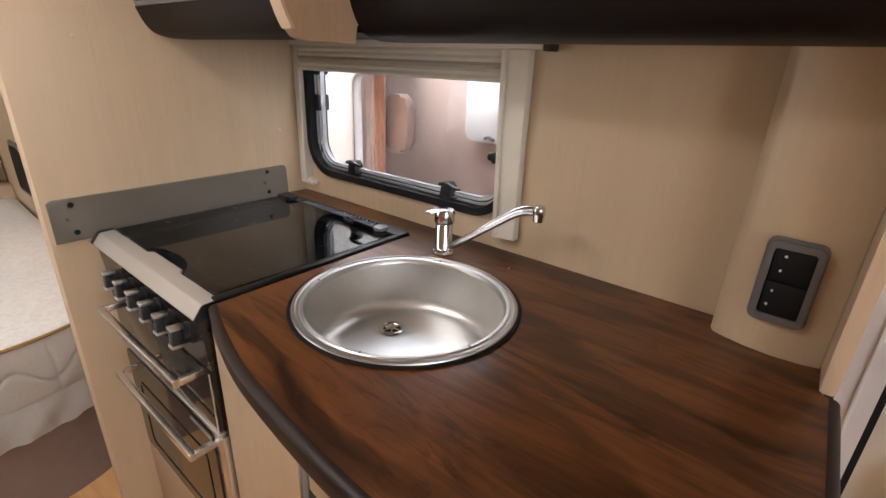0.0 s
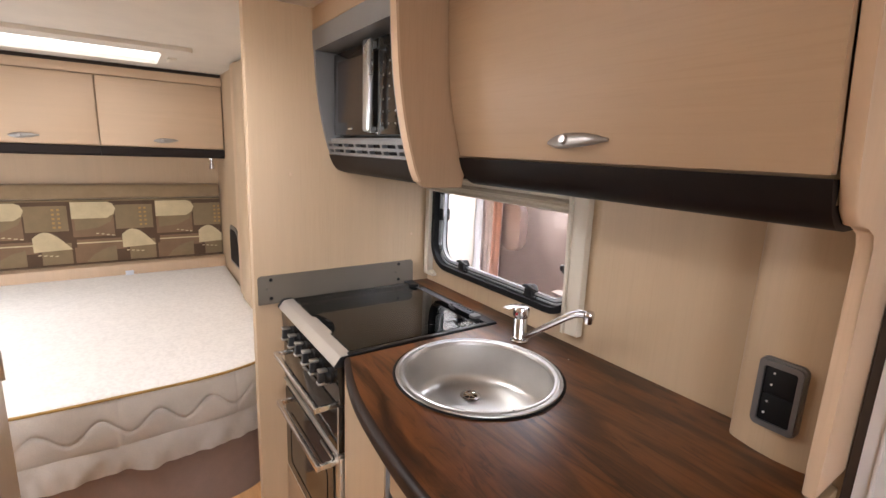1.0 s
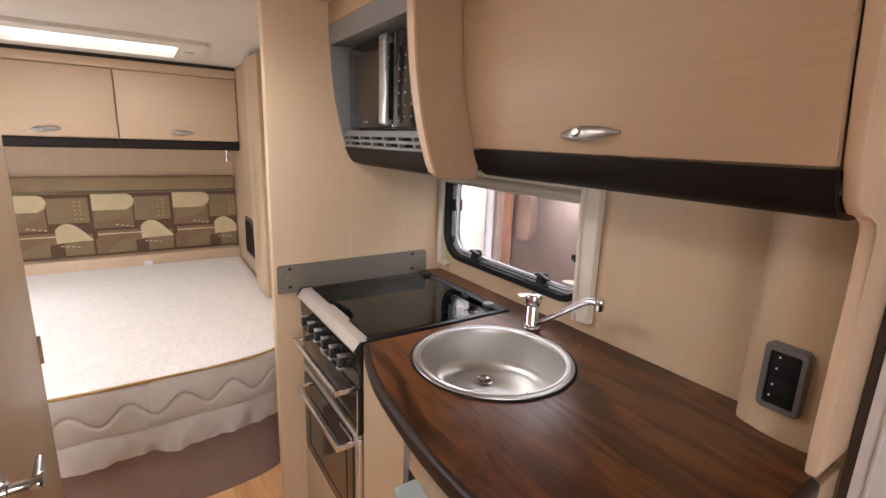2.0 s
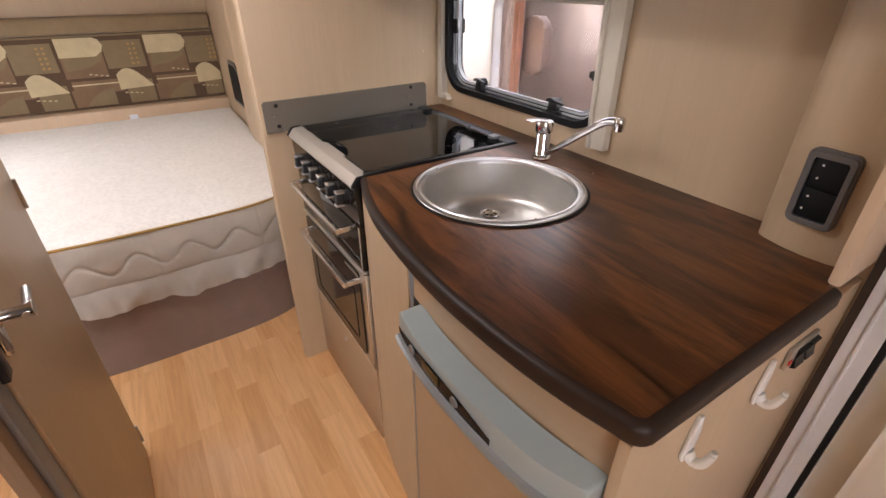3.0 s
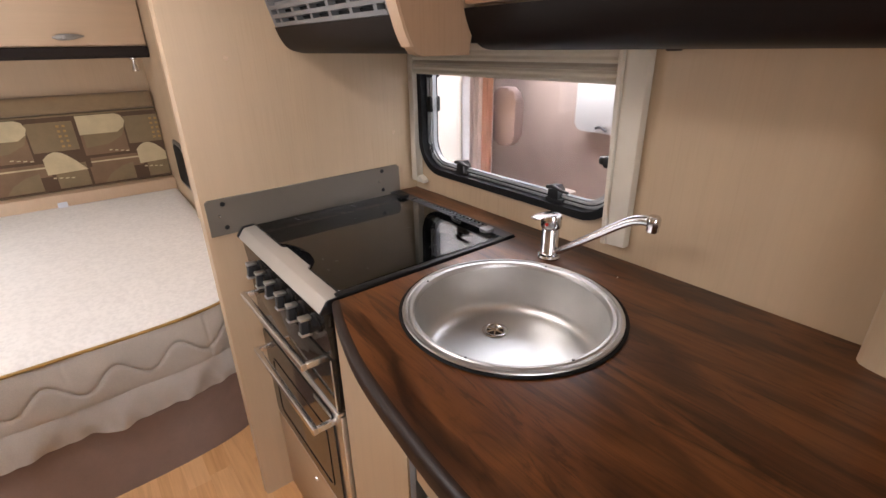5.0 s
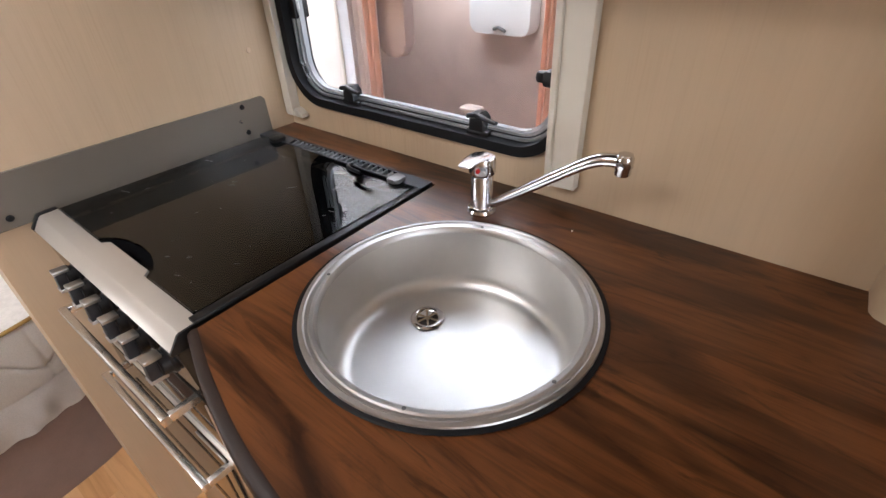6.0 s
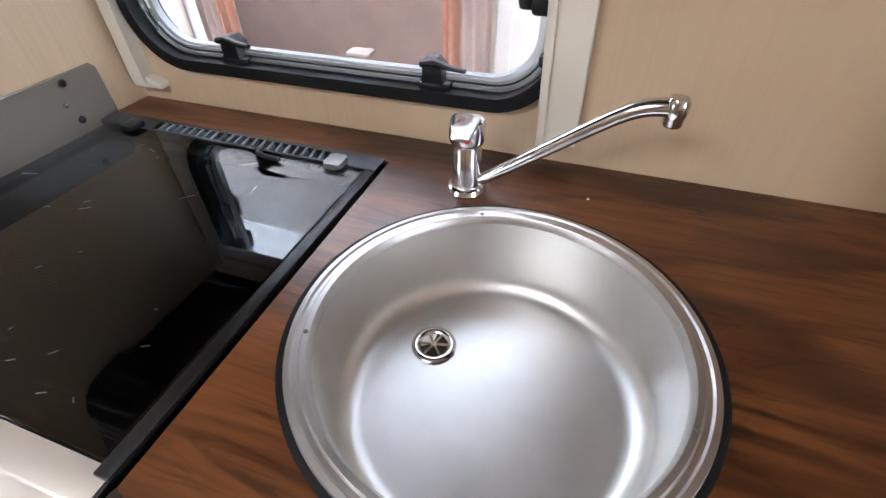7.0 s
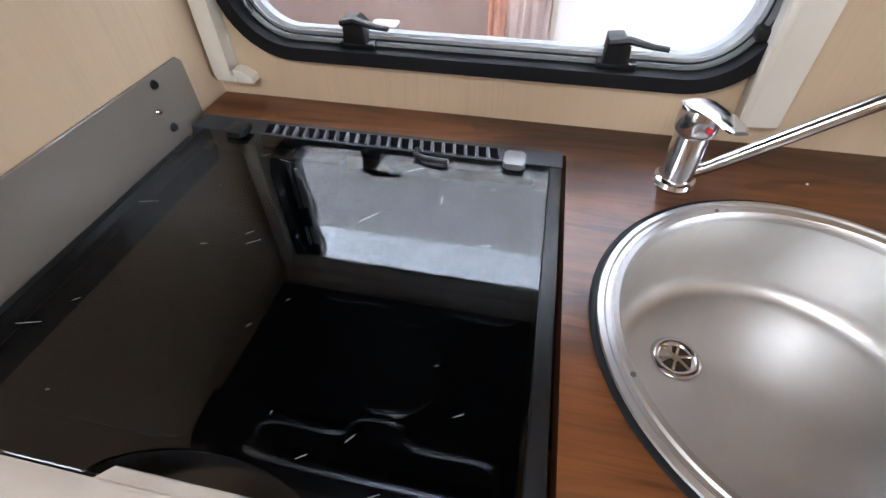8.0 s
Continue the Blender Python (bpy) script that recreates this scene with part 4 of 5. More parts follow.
def socket():
    s = thing("power_socket", (1.215, -0.092, 0.97), "double socket plate in a pewter surround", "socket")
    y = -0.092
    tilt = Matrix.Translation((1.2155, y, 1.035)) @ Euler((0, 0, radians(-1))).to_matrix().to_4x4() @ Matrix.Diagonal((0.92, 1.0, 0.95, 1.0))
    def put(bm):
        bm.transform(tilt)
        return bm
    part("surround", put(pierced(round_rect(-0.034, 0.034, -0.061, 0.061, 0.010), [round_rect(-0.026, 0.026, -0.051, 0.051, 0.005)], "y", -0.012, 0.004)), grey_plastic, s, "pewter surround")
    part("surround_edge", put(pierced(round_rect(-0.0375, 0.0375, -0.0645, 0.0645, 0.013), [round_rect(-0.034, 0.034, -0.061, 0.061, 0.010)], "y", -0.006, 0.004)), grey_plastic, s)
    for z in (0.026, -0.026):
        pl = part("socket_plate", put(box(-0.026, 0.026, -0.008, 0.002, z - 0.0255, z + 0.0255, 0.0015)), rubber, s, "black socket plate")
        for dz in (0.012, -0.012):
            part("pin_hole", put(lathe([(0, 0.0), (0.0019, 0.0), (0.0019, 0.0012), (0, 0.0016)], (0, 0, 0), 10)), white_plastic, pl, "small pale contact")
    holes = [o for o in s.children_recursive if o.name.startswith("pin_hole")]
    for o, (dx, dz) in zip(holes, ((-0.010, 0.040), (-0.012, 0.018), (-0.014, -0.014), (-0.016, -0.036))):
        for v in o.data.vertices:
            local = tilt.inverted() @ v.co
            v.co = tilt @ (Vector((local.x + dx, -0.008 - local.z, local.y + dz)))


socket()

prof = [(-0.345, CEIL), (-0.333, 1.70), (-0.318, 1.611), (-0.292, 1.495), (-0.268, 1.40), (-0.250, 1.355), (-0.228, 1.338), (-0.190, 1.333), (-0.160, 1.326), (-0.152, 1.305), (-0.146, 1.275), (-0.147, 1.14), (-0.146, 0.98), (-0.146, TOP + 0.001), (WALL_Y, TOP + 0.001), (WALL_Y, CEIL)]
single("shaped_end_panel", prism(prof, "x", 1.2830, 1.3010, 0.004), oak_edge, "pale oak shaped end panel above the worktop", "panel", "structure")

# ---------------------------------------------------------------- overhead locker
def handle(parent, x, y, z, lean=0.0, along="x", w=0.066):
    """A spindle-shaped satin pull with a round lock button."""
    bm = bmesh.new()
    n, seg = 14, 12
    rings = []
    for i in range(n + 1):
        u = -1 + 2 * i / n
        q = (u + 0.3) / (1.3 if u > -0.3 else 0.7)
        h = 0.0140 * max(0.16, 1 - abs(q) ** 2.2) ** 0.8
        d = 0.016 * max(0.1, (1 - abs(u) ** 2.2)) ** 0.7
        ring = []
        for k in range(seg):
            a = 2 * math.pi * k / seg
            ring.append(bm.verts.new((u * w, -0.004 - d * 0.5 + d * 0.5 * math.cos(a), h * math.sin(a) + 0.003 * u)))
        rings.append(ring)
    for a, b in zip(rings, rings[1:]):
        for k in range(seg):
            bm.faces.new((a[k], a[(k + 1) % seg], b[(k + 1) % seg], b[k]))
    bm.faces.new(rings[0])
    bm.faces.new(rings[-1])
    turn = Euler((radians(lean), 0, radians(90) if along == "y" else 0)).to_matrix().to_4x4()
    m = Matrix.Translation((x, y, z)) @ turn
    bm.transform(m)
    h = part("handle", bm, pull_metal, parent, "spindle-shaped satin metal handle")
    bm = lathe([(0, 0.0075), (0.007, 0.007), (0.009, 0.004), (0.009, 0.0)], (0, 0, 0), 18)
    bm.transform(m @ Matrix.Translation((-0.018, -0.018, -0.001)) @ Euler((radians(90), 0, 0)).to_matrix().to_4x4())
    part("push_button", bm, satin_metal, h, "round push button")


def overhead_locker():
    k = thing("overhead_locker", (0.9, -0.15, 1.33), "pale oak overhead locker with a curved door and dark plinth", "locker")
    front = smooth_line([(-0.330, 1.752), (-0.326, 1.66), (-0.318, 1.56), (-0.302, 1.48), (-0.280, 1.398)], 5)
    back = [(y + 0.018, z) for y, z in reversed(front)]
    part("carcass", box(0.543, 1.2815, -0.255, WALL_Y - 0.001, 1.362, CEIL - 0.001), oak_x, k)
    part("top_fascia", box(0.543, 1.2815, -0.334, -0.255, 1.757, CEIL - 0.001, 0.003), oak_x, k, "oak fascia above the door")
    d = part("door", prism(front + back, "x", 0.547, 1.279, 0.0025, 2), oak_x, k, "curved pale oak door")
    handle(d, 0.912, -0.288, 1.432, -14)
    val = smooth_line([(-0.279, 1.393), (-0.272, 1.372), (-0.258, 1.348), (-0.236, 1.332), (-0.205, 1.327)], 4) + [(-0.150, 1.328), (-0.150, 1.361), (-0.254, 1.361), (-0.254, 1.393)]
    part("plinth", prism(val, "x", 0.543, 1.2815), wenge, k, "dark wenge plinth")
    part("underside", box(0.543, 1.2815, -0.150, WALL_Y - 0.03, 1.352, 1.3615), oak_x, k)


overhead_locker()


def microwave_unit():
    u = thing("microwave_housing", (0.27, -0.2, 1.32), "curved oak housing with a slate grey fascia for the microwave", "locker")
    edge = smooth_line([(-0.462, CEIL - 0.001), (-0.458, 1.72), (-0.450, 1.60), (-0.440, 1.52), (-0.424, 1.44), (-0.402, 1.365), (-0.388, 1.335)], 5)
    cheek = edge + [(-0.380, 1.325), (-0.366, 1.320), (-0.262, 1.320), (-0.262, 1.36), (WALL_Y - 0.001, 1.36), (WALL_Y - 0.001, CEIL - 0.001)]
    part("cheek", prism(cheek, "x", 0.517, 0.541, 0.0035), oak_cheek, u, "curved warm oak side cheek")
    part("cheek_edge", sweep_edge(edge, 0.5155, 0.5425), oak_edge, u, "lighter lipping on the curved edge")
    def yz(z):
        for (ya, za), (yb, zb) in zip(edge, edge[1:]):
            if zb <= z <= za:
                return ya + (yb - ya) * (z - za) / (zb - za)
        return edge[-1][0]
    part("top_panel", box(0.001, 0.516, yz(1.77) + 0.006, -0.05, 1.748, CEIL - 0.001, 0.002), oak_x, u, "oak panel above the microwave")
    # fascia: a curved frame with a recess
    def strip(x0, x1, za, zb, inset, depth):
        zz = [za + (zb - za) * k / 8 for k in range(9)]
        f = [(yz(z) + inset, z) for z in zz]
        return prism(f + [(y + depth, z) for y, z in reversed(f)], "x", x0, x1, 0.002, 1)
    part("fascia_top", strip(0.001, 0.516, 1.746, 1.690, 0.004, 0.03), slate_metal, u, "slate grey metal fascia")
    part("fascia_side", strip(0.001, 0.014, 1.690, 1.384, 0.004, 0.09), slate_metal, u, "slate grey metal fascia")
    part("fascia_side", strip(0.502, 0.516, 1.690, 1.384, 0.004, 0.09), slate_metal, u, "slate grey metal fascia")
    part("recess_back", box(0.002, 0.516, -0.36, -0.345, 1.36, 1.746), black_plastic, u)
    part("recess_floor", box(0.014, 0.502, yz(1.43) + 0.018, -0.345, 1.424, 1.434, 0.002), slate_metal, u)
    part("recess_top", box(0.002, 0.515, -0.425, -0.345, 1.692, 1.7455), slate_metal, u)
    part("grille_back", strip(0.014, 0.502, 1.424, 1.384, 0.022, 0.01), rubber, u)
    for z in (1.421, 1.404, 1.387):
        part("grille_bar", strip(0.0135, 0.5025, z + 0.004, z - 0.004, 0.004, 0.02), slate_metal, u)
    for i in range(6):
        x = 0.05 + i * 0.0835
        part("grille_post", strip(x - 0.006, x + 0.006, 1.421, 1.387, 0.006, 0.018), slate_metal, u)
    low = smooth_line([(yz(1.382) + 0.002, 1.382), (-0.392, 1.352), (-0.374, 1.333), (-0.34, 1.324)], 4)
    part("plinth", prism(low + [(-0.30, 1.324), (-0.30, 1.382)], "x", 0.001, 0.516), wenge, u, "dark wenge plinth")
    # wenge colour here stands in for shade, darkening the reflection in the lid
    part("underside", box(0.001, 0.516, -0.30, WALL_Y - 0.03, 1.340, 1.352), wenge, u)


def sweep_edge(edge, x0, x1):
    bm = bmesh.new()
    f = [(y - 0.0015, z) for y, z in edge]
    return prism(f + [(y + 0.006, z) for y, z in reversed(f)], "x", x0, x1, 0.001, 1, bm)


microwave_unit()


def microwave():
    m = thing("microwave", (0.26, -0.36, 1.434), "black microwave oven with a silver handle", "microwave")
    y = -0.385
    part("case", box(0.022, 0.495, y + 0.006, -0.362, 1.440, 1.685, 0.004), slate_metal, m)
    part("door", box(0.022, 0.335, y - 0.010, y + 0.006, 1.442, 1.683, 0.004), black_glass_flat, m, "black glass door")
    part("door_window", prism(round_rect(0.06, 0.26, 1.48, 1.655, 0.008), "y", y - 0.0118, y - 0.0104), brown_gloss, m)
    part("maker_mark", box(0.135, 0.165, y - 0.0116, y - 0.0104, 1.458, 1.463), silver_trim, m)
    part("handle", box(0.288, 0.330, y - 0.036, y - 0.022, 1.450, 1.680, 0.006), silver_trim, m, "silver bar handle")
    for z in (1.456, 1.668):
        part("handle_foot", box(0.298, 0.320, y - 0.024, y - 0.008, z - 0.008, z + 0.008, 0.002), silver_trim, m)
    p = part("control_panel", box(0.338, 0.495, y - 0.010, y + 0.006, 1.442, 1.683, 0.003), black_glass_flat, m, "black control panel")
    part("panel_trim", box(0.3355, 0.339, y - 0.012, y - 0.002, 1.442, 1.683), silver_trim, m)
    for r in range(6):
        for c in range(3):
            part("button", lathe([(0, 0.0012), (0.0028, 0.001), (0.0032, 0.0)], (0, 0, 0), 8), satin_metal, p).matrix_local = Matrix.Translation((0.362 + c * 0.034, y - 0.0100, 1.470 + r * 0.030)) @ Euler((radians(90), 0, 0)).to_matrix().to_4x4()


microwave()

# ---------------------------------------------------------------- entrance door beside the kitchen
def entrance_door():
    d = thing("door_1", (1.64, 0.0, 0.02), "cream lined entrance door in a pale grey frame", "door", kind="structure")
    part("door_frame", pierced([(1.316, 0.0), (1.97, 0.0), (1.97, 1.79), (1.316, 1.79)], [[(1.360, 0.05), (1.93, 0.05), (1.93, 1.74), (1.360, 1.74)]], "y", WALL_Y - 0.012, WALL_Y + 0.02), pale_grey, d, "pale grey door frame")
    part("frame_rib", box(1.334, 1.340, WALL_Y - 0.016, WALL_Y - 0.011, 0.05, 1.74, 0.002), pale_grey, d)
    part("door_seal", pierced([(1.358, 0.048), (1.932, 0.048), (1.932, 1.742), (1.358, 1.742)], [[(1.370, 0.062), (1.92, 0.062), (1.92, 1.73), (1.370, 1.73)]], "y", WALL_Y - 0.004, WALL_Y + 0.03), rubber, d, "black rubber seal")
    part("door_leaf", prism(round_rect(1.369, 1.921, 0.061, 1.731, 0.02), "y", 0.0, 0.03, 0.006), door_cream, d, "cream door lining")
    part("door_pocket", prism(round_rect(1.42, 1.86, 0.30, 0.80, 0.04), "y", -0.03, 0.0, 0.012), door_cream, d, "moulded cream pocket")


entrance_door()
# dark brown strip draws the line of shade between end panel and frame
single("frame_shadow_strip", box(1.3025, 1.3155, WALL_Y - 0.010, WALL_Y - 0.0005, 0.0, CEIL), dark_brown, "dark strip standing in for the shaded groove beside the door frame", "trim", "structure")

# ---------------------------------------------------------------- bedroom
def bed_line(pts, n=5):
    return smooth_line(pts, n)


FOOT = bed_line([(-0.40, -1.95), (-0.33, -1.60), (-0.285, -1.287), (-0.283, -1.0), (-0.288, -0.816), (-0.308, -0.667), (-0.350, -0.568), (-0.44, -0.500), (-0.60, -0.466), (-0.906, -0.450)], 6)


def bed():
    b = thing("bed", (-1.1, -1.1, 0.0), "double bed with a bare white mattress on a taupe base", "bed")
    back = [(-1.965, -0.430), (-1.965, -1.95)]
    base = [(x - 0.022, y - 0.01) for x, y in FOOT]
    part("base", prism(base + [(-1.96, -0.47), (-1.96, -1.95)], "z", 0.0, 0.36), base_cloth, b, "taupe fabric bed base")
    # mattress: a domed quilted top over soft sides
    mattress(b, back)


def mattress(b, back):
    bm = bmesh.new()
    full = FOOT + back
    cx, cy = -1.05, -1.15
    levels = [(0.0, 0.36), (0.004, 0.42), (0.008, 0.50), (0.006, 0.545), (0.0, 0.562)]
    rings = [[bm.verts.new((x + off * 0.6, y, z)) for x, y in full] for off, z in levels]
    for s, z in ((0.985, 0.570), (0.93, 0.575), (0.8, 0.577), (0.5, 0.578)):
        rings.append([bm.verts.new((cx + (x - cx) * s, cy + (y - cy) * s, z + 0.0015 * math.sin(14 * x) * math.cos(11 * y))) for x, y in full])
    n = len(full)
    for a, c in zip(rings, rings[1:]):
        for k in range(n):
            bm.faces.new((a[k], a[(k + 1) % n], c[(k + 1) % n], c[k]))
    bm.faces.new(rings[-1])
    ob = part("mattress", bm, mattress_top_cloth, b, "bare white damask mattress")
    # quilted border with a wavy seam
    def skirt(z_top, z_low, off, quilted, mat, name, label):
        bm = bmesh.new()
        s, cols, rows = 0.0, [], 40 if quilted else 22
        dense = smooth_line(FOOT, 9)
        for i, (x, y) in enumerate(dense):
            if i:
                s += math.dist(dense[i], dense[i - 1])
            a, c = Vector(dense[max(i - 1, 0)]), Vector(dense[min(i + 1, len(dense) - 1)])
            d = (c - a).normalized()
            o = Vector((d.y, -d.x))
            fold = 0.5 * math.sin(9.0 * s + 1) + 0.35 * math.sin(23 * s) + 0.25 * math.sin(47 * s + 2)
            low = z_low + (0.0 if quilted else 0.013 * fold)
            # a skewed wave, steep on its rising side
            seam = (z_top + z_low) / 2 - 0.012 + 0.030 * math.sin(s * 38.0)
            col = []
            for k in range(rows + 1):
                u = k / rows
                z = z_top + (low - z_top) * u
                puff = off
                if quilted:
                    gap = (z - seam) / 0.0048
                    puff += 0.011 * math.sin(math.pi * u) ** 0.7 - 0.0085 / (1 + gap * gap) + 0.0025 * math.sin(s * 19 + 3 * u)
                    puff -= 0.003 * math.exp(-((s % 0.37 - 0.18) / 0.006) ** 2)
                else:
                    puff += 0.006 * math.sin(math.pi * u) + u * (0.008 * math.sin(27 * s + 2 * math.sin(5 * s) + 1.5 * u) + 0.005 * math.sin(61 * s + 4 * u) + 0.003 * math.sin(110 * s - 3 * u))
                col.append(bm.verts.new((x + o.x * puff, y + o.y * puff, z)))
            cols.append(col)
        for p, q in zip(cols, cols[1:]):
            for k in range(rows):
                bm.faces.new((p[k], q[k], q[k + 1], p[k + 1]))
        bmesh.ops.solidify(bm, geom=bm.faces, thickness=-0.003)
        return part(name, bm, mat, b, label)
    skirt(0.560, 0.385, 0.006, True, mattress_side_cloth, "mattress_border", "quilted beige border with a wavy seam")
    skirt(0.390, 0.276, 0.004, False, hem_cloth, "mattress_hem", "loose creased white hem")
    part("piping", tube([(x + 0.006, y - 0.002, 0.563) for x, y in smooth_line(FOOT, 2)], 0.0052, 8), gold_cord, ob, "gold piping")
    part("care_label", prism(round_rect(-0.018, 0.018, -0.022, 0.022, 0.003), "z", 0, 0.002), off_white_paper, ob, "small pale blue label").matrix_local = Matrix.Translation((-1.93, -0.985, 0.583)) @ Euler((0, radians(50), 0)).to_matrix().to_4x4()
    return ob


bed()
single("bed_ledge", box(FAR_X + 0.001, -1.962, LEFT_Y, -0.426, 0.40, 0.632, 0.006), oak_edge, "pale cream oak ledge behind the mattress", "ledge")


def headboard():
    h = thing("headboard", (-2.05, -1.2, 0.63), "padded headboard in brown and cream patterned fabric", "headboard")
    x = -2.045
    part("pad", box(FAR_X + 0.001, x, LEFT_Y + 0.02, -0.428, 0.634, 1.035, 0.008, 3), print_olive, h, "patterned upholstery")
    part("top_roll", box(FAR_X + 0.001, x + 0.012, LEFT_Y + 0.02, -0.428, 1.038, 1.128, 0.02, 4), headboard_cloth, h, "plain khaki top band")
    z0, W, H = 0.640, 0.432, 0.400

    def patch(pts, y0, mat, lift):
        out = [(min(-0.432, y0 + a * W), z0 + b * H) for a, b in pts]
        if max(p[0] for p in out) - min(p[0] for p in out) < 0.01:
            return
        part("print_patch", prism(out, "x", x + 0.0004, x + 0.0006 + lift, 0, 2), mat, h, smooth=False)

    for i in range(-1, 5):
        y0 = -0.393 - W * (i - 0)
        R = lambda a, b, c, d: [(a, c), (b, c), (b, d), (a, d)]
        patch(R(0.0, 1.0, 0.0, 0.96), y0, print_dark, 0.0004)
        patch(R(0.02, 0.50, 0.42, 0.92), y0, print_tan, 0.0010)
        patch(R(0.52, 0.98, 0.52, 0.90), y0, print_olive, 0.0010)
        patch(R(0.05, 0.62, 0.20, 0.38), y0, print_tan, 0.0010)
        patch(R(0.02, 0.48, 0.02, 0.26), y0, print_tan, 0.0014)
        patch(R(0.66, 0.99, 0.02, 0.34), y0, print_olive, 0.0010)
        patch([(0.02, 0.70), (0.42, 0.70), (0.50, 0.76), (0.53, 0.84), (0.50, 0.92), (0.44, 0.95), (0.02, 0.95)], y0, print_cream, 0.0018)
        patch([(0.05, 0.52), (0.30, 0.55), (0.46, 0.64), (0.52, 0.78), (0.05, 0.70)], y0, print_olive, 0.0014)
        patch([(0.58, 0.22)] + [(0.58 + 0.42 * u, 0.24 + 0.30 * math.sin(math.pi * (0.22 + 0.78 * u)) * (1 - 0.25 * u)) for u in [k / 10 for k in range(11)]] + [(1.0, 0.24)], y0, print_cream, 0.0018)
        patch([(0.14, 0.02), (0.50, 0.02), (0.50, 0.26), (0.36, 0.22), (0.22, 0.13)], y0, print_olive, 0.0018)
        patch(R(0.05, 0.60, 0.315, 0.335), y0, print_cream, 0.0014)
        for r in range(5):
            for c in range(2):
                patch(R(0.81 + c * 0.06, 0.84 + c * 0.06, 0.565 + r * 0.065, 0.595 + r * 0.065), y0, print_gold, 0.0018)
            patch(R(0.965, 0.985, 0.56 + r * 0.065, 0.585 + r * 0.065), y0, print_cream, 0.0018)
        for r in range(4):
            patch(R(0.28 + r * 0.06, 0.315 + r * 0.06, 0.455 - r * 0.012, 0.47 - r * 0.012), y0, print_cream, 0.0018)
            patch(R(0.62 + r * 0.06, 0.655 + r * 0.06, 0.165 - r * 0.008, 0.18 - r * 0.008), y0, print_cream, 0.0018)


headboard()


def bed_locker(y0, y1):
    k = thing("bed_locker", (-1.94, (y0 + y1) / 2, 1.30), "pale oak overhead locker above the bed", "locker", "lockers above the bed")
    part("carcass", box(FAR_X + 0.001, -1.786, y0 + 0.001, y1 - 0.001, 1.362, 1.738), oak_y, k)
    d = part("door", box(-1.785, -1.768, y0 + 0.004, y1 - 0.004, 1.366, 1.734, 0.003), oak_y, k, "flat pale oak door")
    handle(d, -1.766, (y0 + y1) / 2, 1.402, 0, "y", 0.062)
    part("plinth", prism([(-1.775, 1.359), (-1.768, 1.354), (-1.772, 1.318), (-1.785, 1.306), (-1.84, 1.304), (-1.84, 1.359)], "y", y0 + 0.0005, y1 - 0.0005), wenge_y, k, "dark wenge plinth")


wenge_y = laminate("wenge_cross", 1, (0.015, 0.009, 0.008), 0.3, 0.5, 0.3)
bed_locker(-1.059, -0.428)
bed_locker(-1.690, -1.059)
bed_locker(-2.145, -1.690)
single("locker_fascia", box(FAR_X + 0.001, -1.772, LEFT_Y + 0.001, -0.427, 1.7395, CEIL - 0.022, 0.003), oak_y, "pale oak fascia above the bed lockers", "fascia")
# shade between fascia and ceiling, drawn as a dark brown strip
single("locker_shadow_trim", box(FAR_X + 0.001, -1.790, LEFT_Y + 0.001, -0.427, CEIL - 0.0215, CEIL - 0.001), dark_brown, "dark strip standing in for the shaded gap under the ceiling", "trim", "structure")


def rooflight():
    r = thing("rooflight", (-1.31, -1.11, CEIL), "cream framed rooflight with a bright diffuser", "rooflight", kind="structure")
    part("frame", pierced(round_rect(-1.58, -0.98, -1.54, -0.66, 0.05), [round_rect(-1.50, -1.12, -1.45, -0.775, 0.02)], "z", CEIL - 0.018, CEIL - 0.0005), ceiling_paint, r, "cream moulded frame")
    part("diffuser", box(-1.50, -1.12, -1.45, -0.775, CEIL + 0.004, CEIL + 0.008), sky_panel, r, "bright white diffuser")
    part("latch", box(-1.32, -1.22, -0.745, -0.705, CEIL - 0.026, CEIL - 0.017, 0.004), cream_plastic, r, "small cream latch")


rooflight()


def speaker():
    s = thing("speaker", (-1.54, -0.426, 0.66), "small dark loudspeaker grille beside the bed", "speaker")
    pts = [(-1.69, 0.66), (-1.40, 0.66), (-1.395, 0.69), (-1.41, 0.80), (-1.45, 0.875), (-1.52, 0.90), (-1.66, 0.90), (-1.695, 0.88), (-1.70, 0.70)]
    part("bezel", prism(pts, "y", -0.436, -0.4255, 0.003), grey_plastic, s, "grey bezel")
    c = (-1.545, 0.775)
    part("grille", prism([(c[0] + (a - c[0]) * 0.84, c[1] + (b - c[1]) * 0.84) for a, b in pts], "y", -0.4395, -0.4362, 0.001, 1), rubber, s, "dark mesh grille")


speaker()


def reading_lamp():
    l = thing("reading_lamp", (-1.86, -0.52, 1.30), "small chrome reading lamp under the bed locker", "lamp")
    part("mount", lathe([(0, 0), (0.016, 0), (0.016, -0.006), (0.006, -0.010), (0.006, -0.03), (0, -0.03)], (-1.82, -0.50, 1.304), 16), chrome, l)
    part("head", lathe([(0, 0.0), (0.010, -0.002), (0.014, -0.020), (0.016, -0.036), (0.013, -0.036), (0, -0.03)], (-1.82, -0.50, 1.276), 16), chrome, l)


reading_lamp()

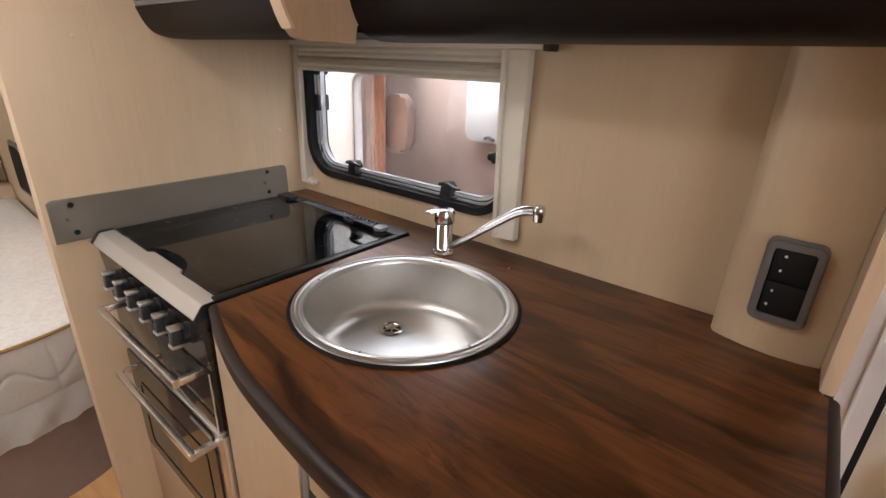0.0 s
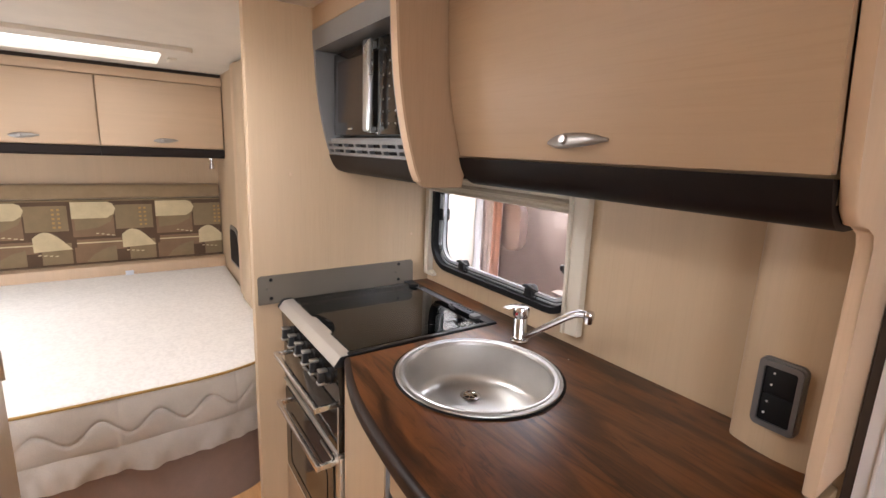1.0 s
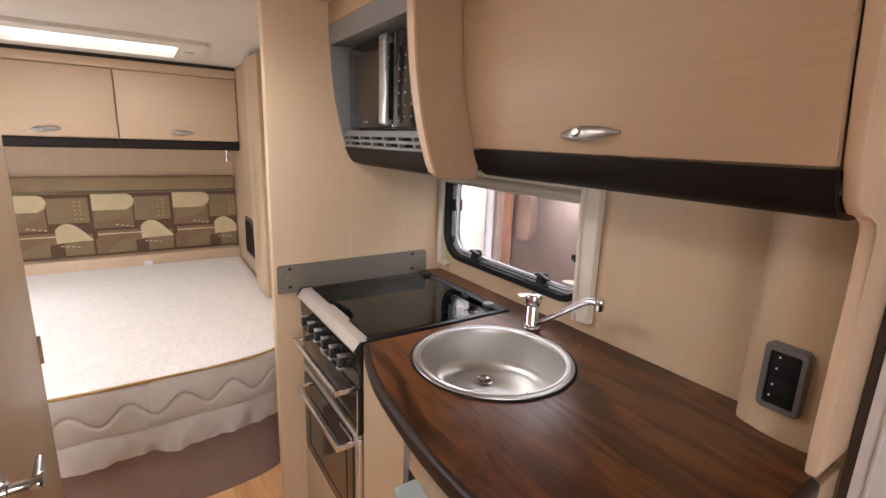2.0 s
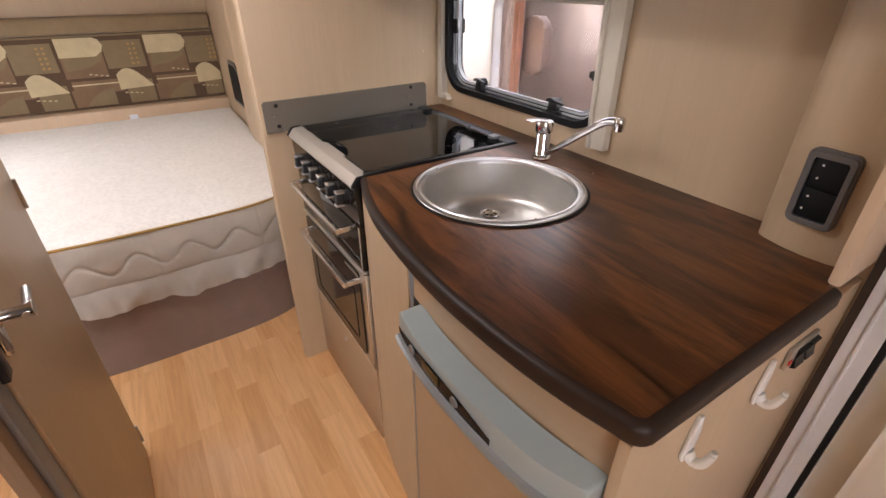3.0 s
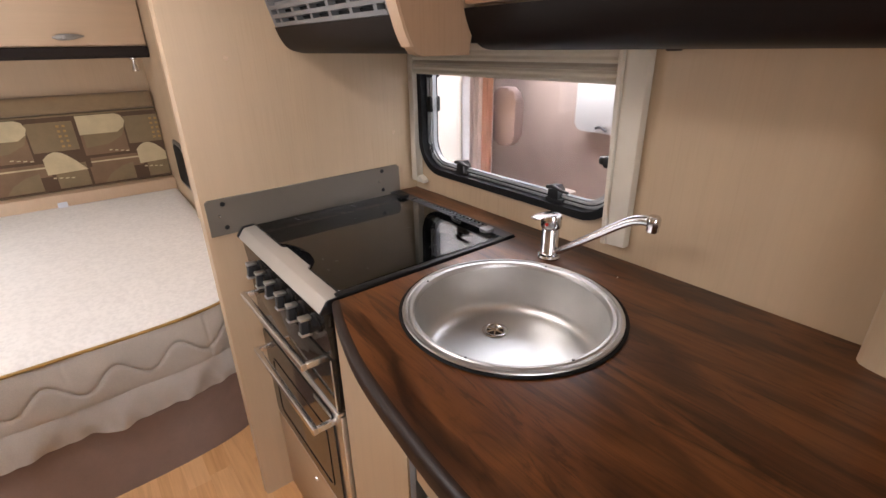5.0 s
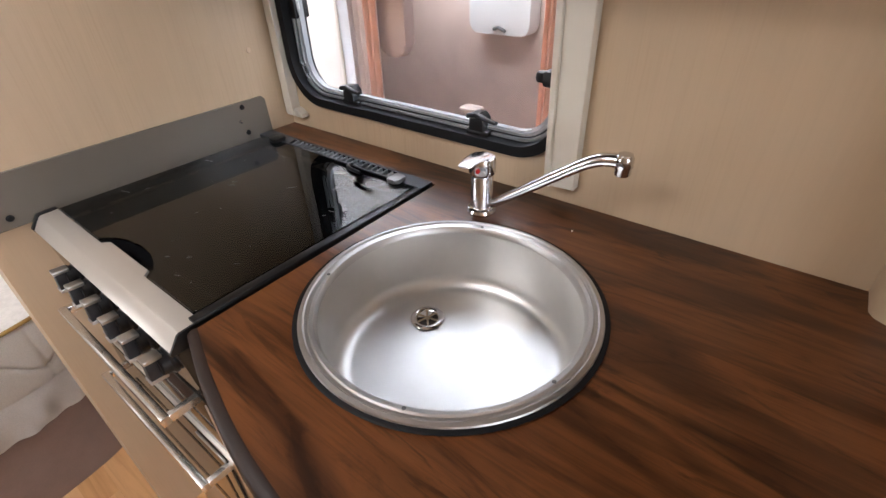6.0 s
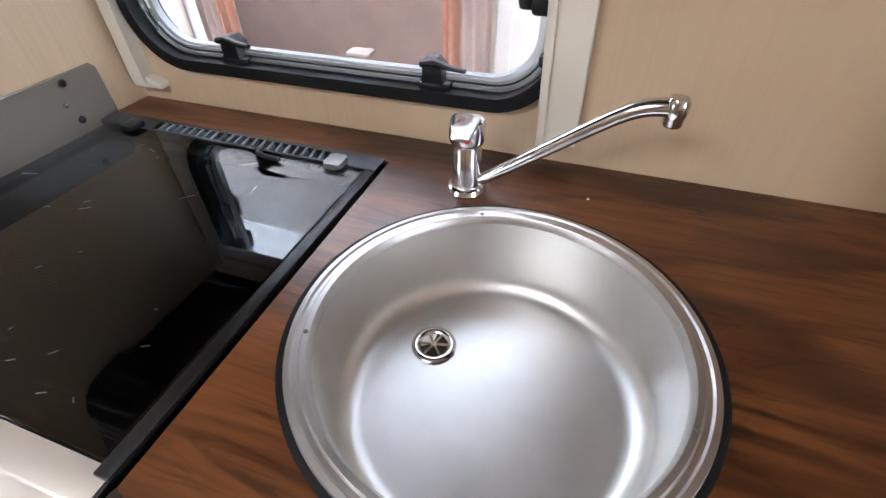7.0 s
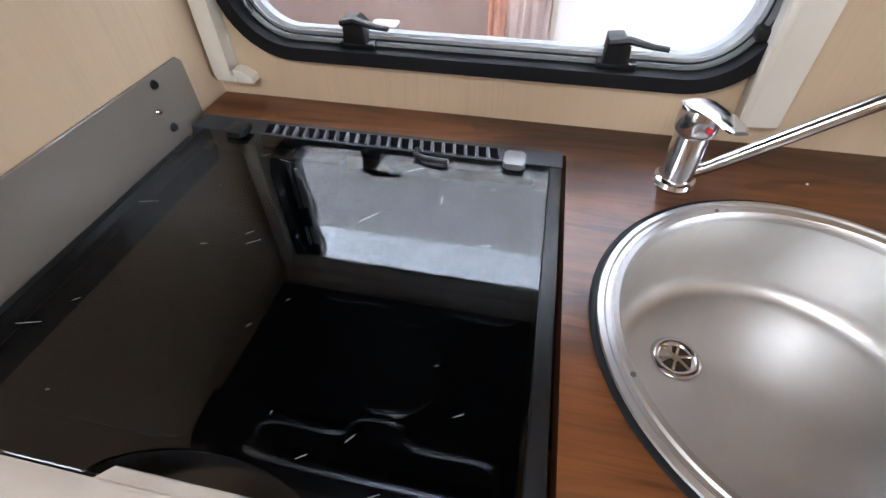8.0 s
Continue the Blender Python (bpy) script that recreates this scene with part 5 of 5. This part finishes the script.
# ---------------------------------------------------------------- open inner door
def inner_door():
    d = thing("door_2", (0.15, -1.22, 0.0), "open pale oak inner door with a chrome lever handle", "door", kind="structure")
    y = 0.0
    w = 0.614
    turn = Matrix.Translation((0.150, -1.222, 0.0)) @ Euler((0, 0, radians(3.0))).to_matrix().to_4x4()

    def put(bm):
        bm.transform(turn)
        return bm
    part("leaf", put(box(0.0, w, -0.028, y, 0.012, 1.78, 0.003)), oak_z, d, "pale oak door leaf")
    part("edge_strip", put(box(w + 0.001, w + 0.048, -0.030, -0.006, 0.012, 1.78, 0.003)), slate_metal, d, "grey metal closing edge")
    part("edge_lipping", put(box(w + 0.0485, w + 0.085, -0.034, -0.014, 0.012, 1.78, 0.003)), dark_oak, d, "brown edge lipping")
    for z in (0.90, 0.095):
        part("hinge", put(box(-0.006, -0.0005, -0.02, 0.006, z - 0.035, z + 0.035, 0.001)), satin_metal, d, "steel hinge")
    part("handle_rose", put(prism(round_rect(0.562, 0.596, 0.865, 0.960, 0.016), "y", y, 0.008, 0.003)), chrome, d, "chrome rose")
    part("shaft", put(tube([(0.584, 0.006, 0.928), (0.584, 0.014, 0.928), (0.584, 0.016, 0.928), (0.584, 0.046, 0.928), (0.584, 0.052, 0.928)], [0.014, 0.014, 0.0085, 0.0085, 0.012], 16)), chrome, d, "chrome handle shaft")
    part("lever", put(tube(smooth_line([(0.592, 0.046, 0.924), (0.578, 0.046, 0.930), (0.566, 0.047, 0.938), (0.552, 0.048, 0.947)], 4), [0.0085 - 0.0003 * k for k in range(13)], 14, flat=0.7)), satin_metal, d, "satin chrome lever")
    part("latch_plate", put(box(w - 0.006, w + 0.022, -0.004, 0.006, 0.858, 0.905, 0.002)), black_plastic, d, "dark latch plate")


dark_oak = laminate("brown_oak", 2, (0.24, 0.15, 0.09), 0.1)
inner_door()

# ---------------------------------------------------------------- strip floor: near strips are parts, the rest is joined
def strip_floor():
    f = thing("floor", (0.5, -1.1, 0.0), "beech strip floor with a satin finish", "floor", kind="structure")
    wid = 0.072
    rng = random.Random(7)
    rest = bmesh.new()
    shared = {}

    def strip_mesh(L):
        if L not in shared:
            shared[L] = mesh_of("strip", box(0, L, 0.0, wid, -0.006, 0.0, 0.0003, 1), plank_mat)
        return shared[L]

    y = LEFT_Y
    while y < WALL_Y - wid:
        x = FAR_X + rng.choice((0.0, 0.1, 0.2, 0.3)) - 0.3
        while x < NEAR_X:
            L = rng.choice((0.32, 0.40, 0.48))
            a, b = max(x, FAR_X), min(x + L, NEAR_X)
            if b - a > 0.03:
                if -0.75 < a and b < 1.5 and y > -1.75 and y < -0.50 and b - a > L - 1e-6:
                    s = new("strip", strip_mesh(L))
                    s.parent = f
                    s.matrix_parent_inverse = Matrix.Translation(-f.location)
                    s.location = (x, y, 0)
                else:
                    box(a, b, y, y + wid, -0.006, 0.0, 0.0, 1, rest)
            x += L
        y += wid
    tagged(part("strips", rest, plank_mat, f), kind="stuff")


strip_floor()
